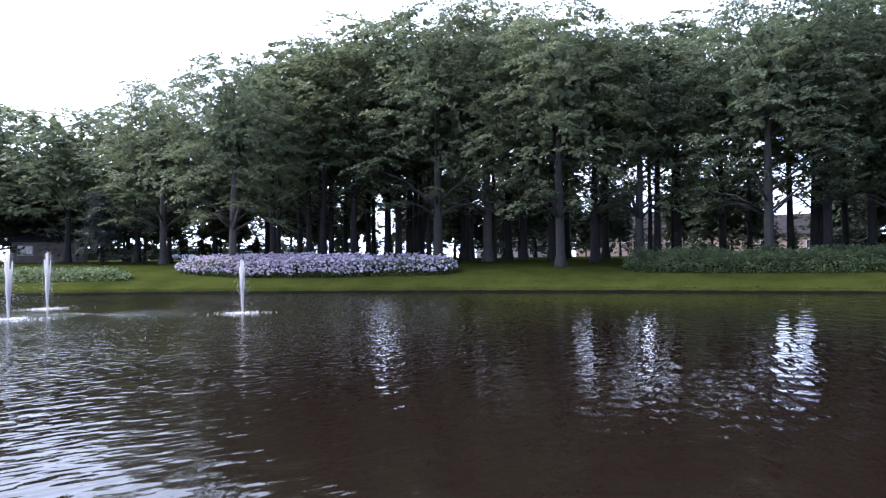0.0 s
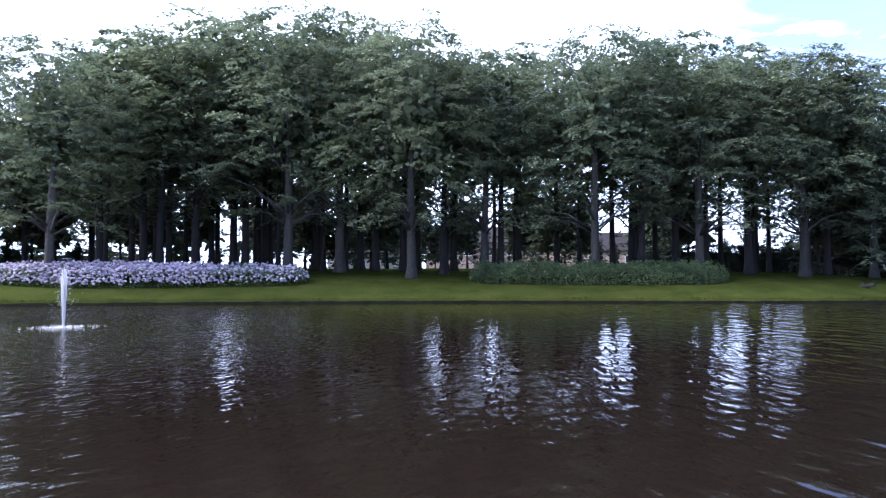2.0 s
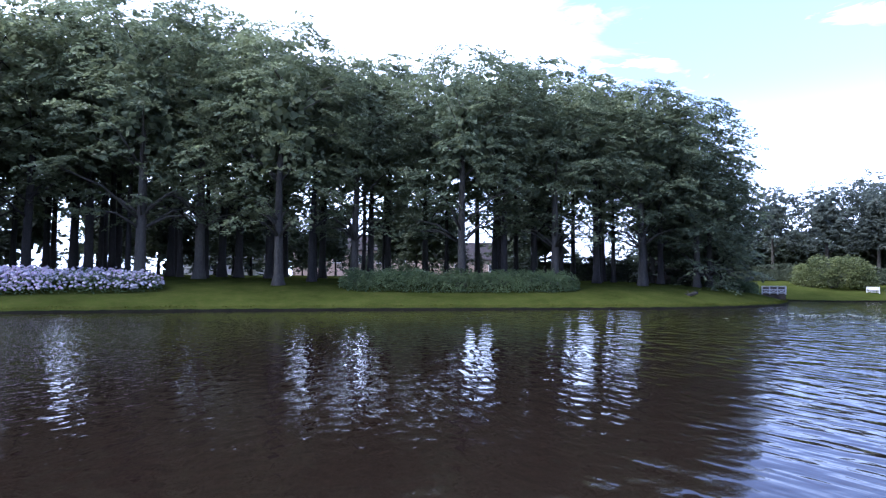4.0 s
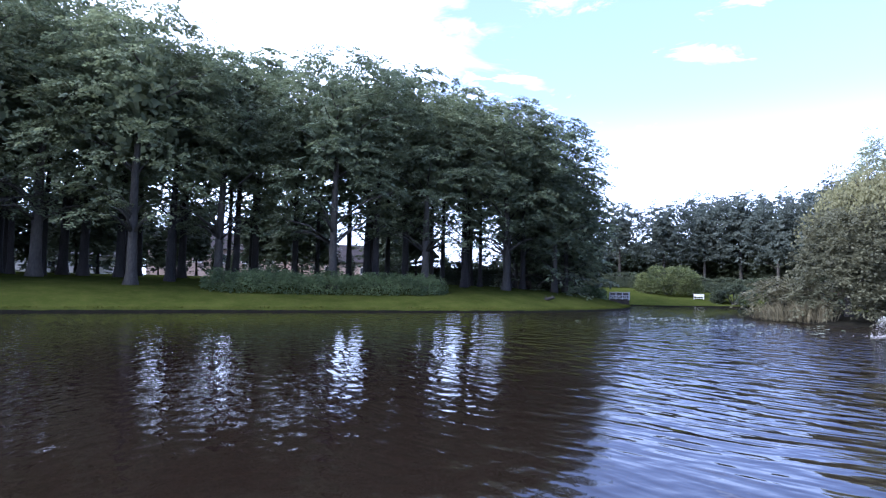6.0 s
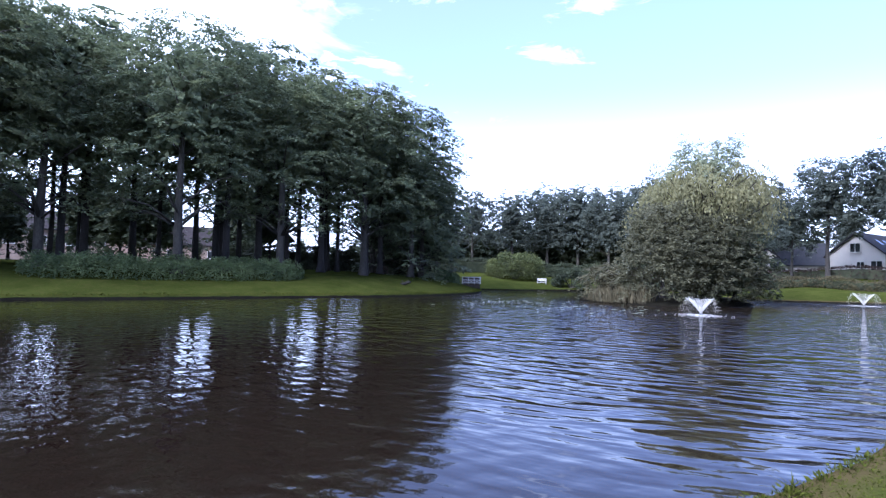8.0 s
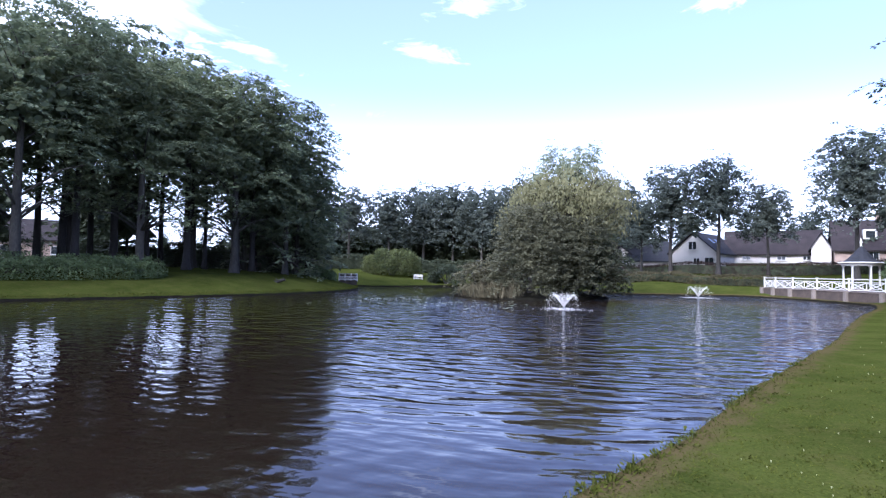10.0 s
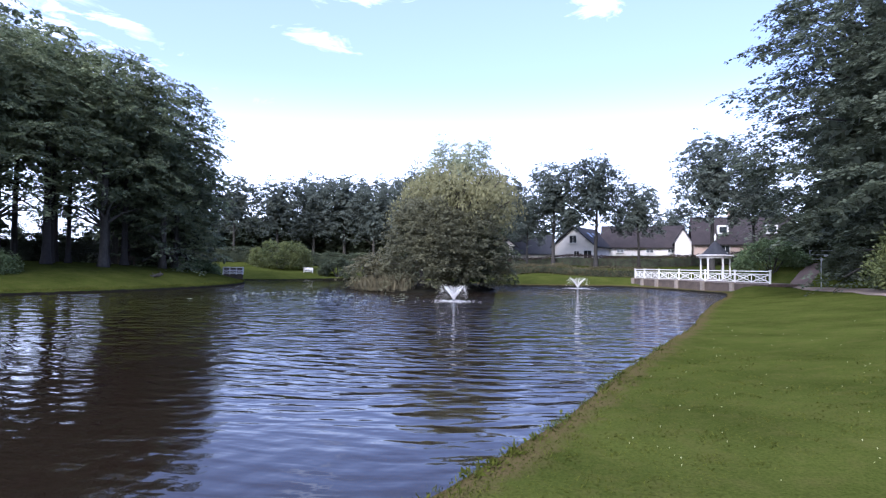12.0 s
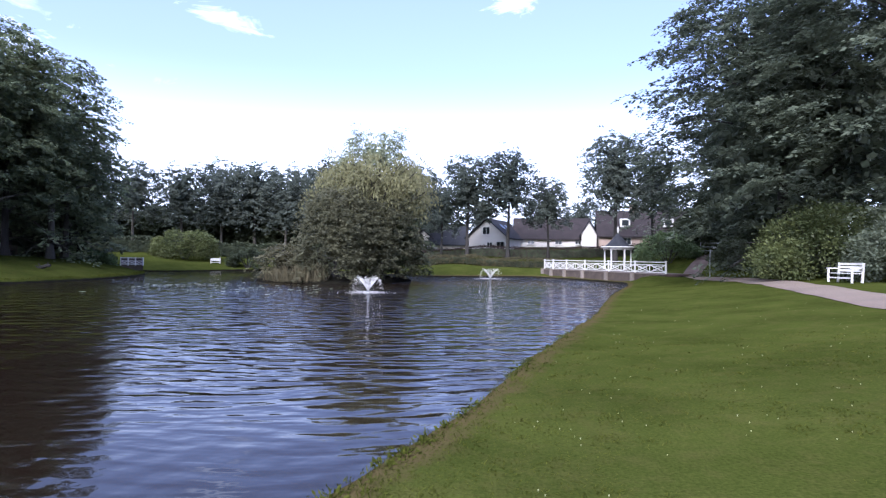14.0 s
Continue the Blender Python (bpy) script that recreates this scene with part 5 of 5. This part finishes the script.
def build_sign(x, y):
    root = thing("sign_post", "thin grey metal post with a small plate beside the ramp", "sign", at=pose(x, y, ground_z(x, y)))
    part("pole", Geo().tube([(0, 0, -0.2), (0, 0, 2.3)], [0.035, 0.03], 8), METAL, root)
    part("plate", Geo().box((0, -0.03, 2.15), (0.3, 0.02, 0.22), bevel=0.004), METAL, root)


build_sign(46.0, -16.9)


def build_gate(x, y, turn):
    root = thing("metal_gate", "grey metal barrier at the top of the ramp", "gate", at=pose(x, y, ground_z(x, y), 0, 0, turn))
    for sx in (-0.9, 0.9):
        part("post", Geo().box((sx, 0, 0.6), (0.08, 0.08, 1.2)), METAL, root)
    for z in (0.35, 0.75, 1.12):
        part("rail", Geo().box((0, 0, z), (1.75, 0.05, 0.07)), METAL, root)


build_gate(59.5, -21.6, 70)

# ---- houses ----
def build_window(root, cx, z, w, h, y, bars=1):
    win = part("window", Geo().box((cx, y - 0.03, z), (w, 0.06, h)), GLASS, root)
    f = Geo()
    for sx in (-1, 1):
        f.box((cx + sx * w / 2, y - 0.06, z), (0.08, 0.1, h + 0.08))
    for sz in (-1, 1):
        f.box((cx, y - 0.06, z + sz * h / 2), (w + 0.08, 0.1, 0.08))
    for k in range(bars):
        f.box((cx - w / 2 + w * (k + 1) / (bars + 1), y - 0.06, z), (0.05, 0.09, h))
    part("frame", f, WHITE, win)
    part("sill", Geo().box((cx, y - 0.1, z - h / 2 - 0.06), (w + 0.2, 0.2, 0.06)), WHITE, win)


def gable_house(name, label, x, y, turn, w, depth, eave, ridge, wall_mat, roof_mat, windows, skylights=(), chimney=None, along_x=False, z=None, dormers=()):
    """A house whose front faces local -y. The gable is at the front, or at the sides where along_x."""
    zz = ground_z(x, y) if z is None else z
    root = thing(name, label, "house", "houses behind the pond", at=pose(x, y, zz, 0, 0, turn))
    hw, o = w / 2, 0.4
    if along_x:
        body = Geo().add([(-hw, 0, -1), (hw, 0, -1), (hw, depth, -1), (-hw, depth, -1), (-hw, 0, eave), (hw, 0, eave), (hw, depth, eave), (-hw, depth, eave),
                          (-hw, depth / 2, ridge - 0.1), (hw, depth / 2, ridge - 0.1)],
                         [(0, 1, 5, 4), (2, 3, 7, 6), (1, 2, 6, 9, 5), (3, 0, 4, 8, 7)])
        k = (ridge - eave) / (depth / 2)
        planes = [[(-hw - o, -o, eave - o * k), (hw + o, -o, eave - o * k), (hw + o, depth / 2, ridge), (-hw - o, depth / 2, ridge)],
                  [(hw + o, depth + o, eave - o * k), (-hw - o, depth + o, eave - o * k), (-hw - o, depth / 2, ridge), (hw + o, depth / 2, ridge)]]
    else:
        body = Geo().add([(-hw, 0, -1), (hw, 0, -1), (hw, depth, -1), (-hw, depth, -1), (-hw, 0, eave), (hw, 0, eave), (hw, depth, eave), (-hw, depth, eave),
                          (0, 0, ridge - 0.1), (0, depth, ridge - 0.1)],
                         [(0, 1, 5, 8, 4), (2, 3, 7, 9, 6), (1, 2, 6, 5), (3, 0, 4, 7)])
        k = (ridge - eave) / hw
        planes = [[(-hw - o, -o, eave - o * k), (0, -o, ridge), (0, depth + o, ridge), (-hw - o, depth + o, eave - o * k)],
                  [(0, -o, ridge), (hw + o, -o, eave - o * k), (hw + o, depth + o, eave - o * k), (0, depth + o, ridge)]]
    part("wall", body, wall_mat, root)
    for pl in planes:
        up = [(px, py, pz + 0.18) for px, py, pz in pl]
        part("roof", Geo().add(pl + up, [(3, 2, 1, 0), (4, 5, 6, 7)] + [(i, (i + 1) % 4, 4 + (i + 1) % 4, 4 + i) for i in range(4)]), roof_mat, root)
    for cx, cz, ww, wh in windows:
        build_window(root, cx, cz, ww, wh, 0.0)
    for cx, u in skylights:
        if along_x:
            part("skylight", Geo().box((cx, depth / 2 * u, eave + (ridge - eave) * u + 0.2), (0.8, 1.0, 0.08), rx=math.atan2(ridge - eave, depth / 2)), GLASS, root)
        else:
            s = 1 if cx > 0 else -1
            part("skylight", Geo().box((s * hw * (1 - u), abs(cx), eave + (ridge - eave) * u + 0.2), (1.1, 0.8, 0.08), ry=s * math.atan2(ridge - eave, hw)), GLASS, root)
    for cx, cz in dormers:
        dm = part("dormer", Geo().box((cx, depth * 0.2, cz), (1.5, 2.2, 1.3)), WHITE, root)
        part("window", Geo().box((cx, depth * 0.2 - 1.12, cz), (1.0, 0.04, 0.9)), GLASS, dm)
    if chimney:
        part("chimney", Geo().box((chimney, depth * 0.5, ridge + 0.3), (0.7, 0.7, 1.6)), BRICK, root)
    return root


gable_house("house", "white rendered house with steep dark gable roof", 93.5, 1.3, 250, 6.8, 10, 2.4, 5.3, RENDERED, ROOF,
            [(-0.1, 3.4, 1.2, 1.2), (0.5, 1.1, 0.9, 0.9), (2.3, 0.9, 1.3, 1.5)], skylights=[(3.0, 0.55), (5.2, 0.55)])
gable_house("house", "white house end beside a dark slate barn roof", 104, 13.0, 272, 5.0, 8, 1.6, 3.6, RENDERED, ROOF, [(0.8, 1.2, 0.8, 1.0)])
gable_house("house", "low building with broad dark slate roof", 103, 8.4, 272, 6.4, 7, 1.1, 4.2, RENDERED, SLATE, [], along_x=True)
gable_house("house", "long white house with dark brown tiled roof", 99, -9.6, 268, 12.5, 9, 1.5, 5.0, RENDERED, ROOF_BROWN,
            [(-3.6, 0.8, 1.1, 0.6), (1.0, 0.8, 1.1, 0.6), (4.2, 0.8, 0.9, 0.6)], skylights=[(2.4, 0.7)], along_x=True)
gable_house("house", "narrow white gabled annex with grey roof", 96, -15.2, 258, 2.4, 6, 2.4, 4.4, RENDERED, SLATE, [])
gable_house("house", "dark-roofed house with white dormer windows", 92, -23.0, 264, 13.5, 9, 2.0, 6.0, BRICK, ROOF_BROWN,
            [(-2.6, 1.1, 1.2, 1.0)], along_x=True, dormers=[(-2.8, 4.0), (3.6, 4.0)], chimney=-1.5)
gable_house("house", "pale grey low building beyond the ramp", 66, -30.0, 262, 9.0, 6, 2.3, 3.6, RENDERED, SLATE, [(0, 1.2, 2.2, 0.9)], along_x=True)
# buildings glimpsed behind the grove
gable_house("house", "low park kiosk with shallow grey roof behind the trees", -45.5, 69, 26, 7.0, 5, 2.5, 3.4, CONCRETE, SLATE, [(-2.2, 1.4, 1.4, 1.0)], along_x=True)
gable_house("house", "pale pink brick house beyond the grove", 37, 104, 340, 26.0, 10, 5.0, 8.0, BRICK, ROOF_BROWN,
            [(-9, 3.2, 1.4, 1.4), (-5, 3.2, 1.4, 1.4), (-1, 3.2, 1.4, 1.4), (3, 3.2, 1.4, 1.4), (7, 3.2, 1.4, 1.4)], along_x=True)
gable_house("house", "white bungalow seen through the trunks", 14, 100, 350, 16.0, 8, 2.6, 4.4, RENDERED, ROOF, [(-4, 1.4, 2.0, 1.1), (2, 1.4, 2.0, 1.1)], along_x=True)
gable_house("house", "pale building behind the hedge and grove", 53, 88, 330, 18.0, 9, 3.4, 6.4, BRICK, ROOF_BROWN, [(-4, 1.8, 1.6, 1.2), (2, 1.8, 1.6, 1.2)], along_x=True)


# ---- parked cars by the road ----
def build_car(x, y, turn, mat, label):
    root = thing("car", label, "car", "parked cars", at=pose(x, y, ground_z(x, y), 0, 0, turn))
    g = Geo()
    prof = [(-2.1, 0.35), (-2.15, 0.75), (-1.9, 0.95), (-0.9, 1.02), (1.55, 1.0), (2.05, 0.9), (2.12, 0.4)]
    n = len(prof)
    g.add([(px, -0.85, pz) for px, pz in prof] + [(px, 0.85, pz) for px, pz in prof],
          [tuple(range(n - 1, -1, -1)), tuple(range(n, 2 * n))] + [(i, (i + 1) % n, n + (i + 1) % n, n + i) for i in range(n)])
    part("body", g, mat, root)
    cab = Geo().add([(-1.15, -0.8, 1.0), (1.75, -0.8, 0.98), (1.75, 0.8, 0.98), (-1.15, 0.8, 1.0), (-0.45, -0.66, 1.44), (1.15, -0.66, 1.44), (1.15, 0.66, 1.44), (-0.45, 0.66, 1.44)],
                    [(0, 1, 5, 4), (1, 2, 6, 5), (2, 3, 7, 6), (3, 0, 4, 7)])
    part("window", cab, GLASS, root)
    part("roof", Geo().box((0.35, 0, 1.46), (1.65, 1.34, 0.05), bevel=0.1), mat, root)
    for wx in (-1.3, 1.3):
        for wy in (-0.8, 0.8):
            wheel = part("tyre", Geo().tube([(wx, wy - 0.1, 0.32), (wx, wy + 0.1, 0.32)], [0.32, 0.32], 14), RUBBER, root)
            part("rim", Geo().tube([(wx, wy - 0.11, 0.32), (wx, wy + 0.11, 0.32)], [0.2, 0.2], 10), METAL, wheel)


build_car(-46.5, 107, 10, CAR_WHITE, "white car parked beyond the lawn")
build_car(-40.5, 108, 12, CAR_DARK, "dark blue car parked beyond the lawn")
build_car(-34.5, 106, 8, CAR_WHITE, "pale car parked behind the hydrangeas")

# young conifer on the left lawn
plant_here(make_tree("young_tree", 301, 6.4, 0.8, 1.9, 0.09, 45, 60, 0.28, BEECH_FAR, BARK_DARK, "slender young tree on the lawn", flat=0.5, spread=0.7,
                     profile=lambda u: max(0.08, 1 - u)), -30.4, 53.5)


# ---- grass: blades near the camera, rough tufts along the near bank ----
def build_grass():
    rng = np.random.default_rng(401)
    n = 80000
    d = 1.6 + 14 * rng.uniform(0, 1, n) ** 1.4
    a = rng.uniform(radians(-25), radians(62), n)
    p = np.stack([-1 + d * np.cos(a), -d * np.sin(a) + 1.0], 1)
    s = shore_distance(p)
    keep = s > 0.05
    p, s, d = p[keep], s[keep], d[keep]
    z = land_height(p[:, 0], p[:, 1], s)
    edge = np.clip(1 - s / 0.5, 0, 1)
    tuft = 0.55 + 0.9 * np.clip(np.sin(p[:, 0] * 5.1 + 2 * np.sin(p[:, 1] * 3.3)) * np.sin(p[:, 1] * 6.7 + np.sin(p[:, 0] * 2.9)), 0, 1)
    h = tuft * rng.uniform(0.014, 0.034, len(p)) * (1 + 2.2 * edge * rng.uniform(0, 1, len(p)))
    base = np.stack([p[:, 0], p[:, 1], z - 0.005], 1)
    lean = rng.normal(0, 1.1, (len(p), 2))
    w = np.stack([rng.normal(0, 1, len(p)), rng.normal(0, 1, len(p)), np.zeros(len(p))], 1)
    w = unit(w) * (0.004 + 0.0006 * d)[:, None]
    top = base + np.stack([lean[:, 0] * h, lean[:, 1] * h, h], 1)
    mid = base + np.stack([lean[:, 0] * h * 0.3, lean[:, 1] * h * 0.3, h * 0.6], 1)
    me = quads_mesh("grass", np.stack([base - w, mid - w * 0.8, top, mid + w], 1))
    tagged(part("grass", me, BLADE), "short green grass blades on the near lawn", "grass", kind="stuff")


build_grass()


def build_bank_tufts():
    """Ragged grass and weeds along the lip of the shore."""
    rng = np.random.default_rng(402)
    near = (SHORE[:, 1] < 12) & (SHORE[:, 0] > 1) & (SHORE[:, 0] < 52)
    for name, sel, count, lo, hi, wide in (("bank_weeds", near, 5000, 0.02, 0.06, 0.007), ("shore_grass", (SHORE[:, 1] > 27) & (SHORE[:, 0] < 58), 13000, 0.05, 0.15, 0.02)):
        pts = SHORE[sel]
        k = rng.integers(0, len(pts), count)
        if name == "bank_weeds":
            k = (len(pts) * rng.uniform(0, 1, count) ** 0.6).astype(int).clip(0, len(pts) - 1)
        p = pts[k] + rng.normal(0, 0.22, (count, 2))
        s = shore_distance(p)
        ok = (s > 0.0) & (s < 0.5)
        p, s = p[ok], s[ok]
        z = land_height(p[:, 0], p[:, 1], s) - 0.02
        clump = 0.5 + 0.5 * np.sin(p[:, 0] * 1.7 + 2 * np.sin(p[:, 1] * 1.1)) * np.sin(p[:, 0] * 0.43)
        h = rng.uniform(lo, hi, len(p)) * (0.45 + 0.9 * clump)
        base = np.stack([p[:, 0], p[:, 1], z], 1)
        a = rng.uniform(0, math.tau, len(p))
        w = np.stack([np.cos(a), np.sin(a), np.zeros(len(p))], 1) * wide
        lean = rng.normal(0, 0.55, (len(p), 2)) * h[:, None]
        top = base + np.stack([lean[:, 0], lean[:, 1], h], 1)
        mid = base + np.stack([lean[:, 0] * 0.3, lean[:, 1] * 0.3, h * 0.6], 1)
        tagged(part(name, quads_mesh(name, np.stack([base - w, mid - w, top, mid + w], 1)), BLADE),
               "rough uncut grass along the pond's edge", "grass", kind="stuff")


build_bank_tufts()


def build_bank_plants():
    """Leafy weeds hanging over the lip, and the stump of an old mooring stake."""
    rng = np.random.default_rng(405)
    near = SHORE[(SHORE[:, 1] < 1.4) & (SHORE[:, 0] > 2.6) & (SHORE[:, 0] < 16)]
    for k in range(16):
        x, y = near[int(len(near) * rng.uniform(0, 1) ** 0.8) % len(near)] + np.array([-0.03, -0.1])
        if k < 3:
            x, y = ((5.0, 0.12), (4.3, 0.37), (5.6, -0.08))[k]
        n, r = 70, rng.uniform(0.07, 0.16)
        root = thing("waterside_weed", "leafy green weed hanging over the pond's edge", "weed", "weeds on the bank", at=pose(x, y, 0.1))
        pos = rng.normal(0, 0.6, (n, 3)) * np.array([r, r, r * 0.4]) + np.array([0, 0, 0.05])
        part("leaves", quads_mesh("leaves", leaf_quads(rng, pos, unit(pos), 0.06, width=0.4, tilt=0.5, jitter=0.4)), BLADE, root)
        part("stem", Geo().tube([(0, 0, -0.08), (0.01, 0, 0.08)], [0.008, 0.004], 5), SHRUB, root)
    stake = thing("mooring_stake", "short dark rotten timber stake at the pond's edge", "stake", at=pose(5.3, 0.14, 0))
    part("post", Geo().tube([(0, 0, -0.6), (0, 0, 0.1), (0.01, 0, 0.14)], [0.05, 0.052, 0.04], 9), SOIL, stake)


build_bank_plants()


def build_daisies():
    """Tiny white clover heads dotted over the near lawn."""
    rng = np.random.default_rng(403)
    g = Geo()
    for i in range(260):
        d, a = 3.5 + 20 * rng.uniform(0, 1) ** 1.4, rng.uniform(radians(2), radians(50))
        x, y = -1 + d * math.cos(a), -0.6 - d * math.sin(a)
        if shore_distance([(x, y)])[0] < 0.6:
            continue
        z, r = ground_z(x, y) + 0.02, rng.uniform(0.004, 0.009)
        g.add([(x + r * math.cos(k * 1.2566), y + r * math.sin(k * 1.2566), z) for k in range(5)] + [(x, y, z + r * 0.6)] + [(x, y, z - 0.02)],
              [(k, (k + 1) % 5, 5) for k in range(5)] + [((k + 1) % 5, k, 6) for k in range(5)])
    tagged(part("clover", g, CLOVER), "tiny white clover flowers scattered in the lawn", "flowers", kind="stuff")


build_daisies()
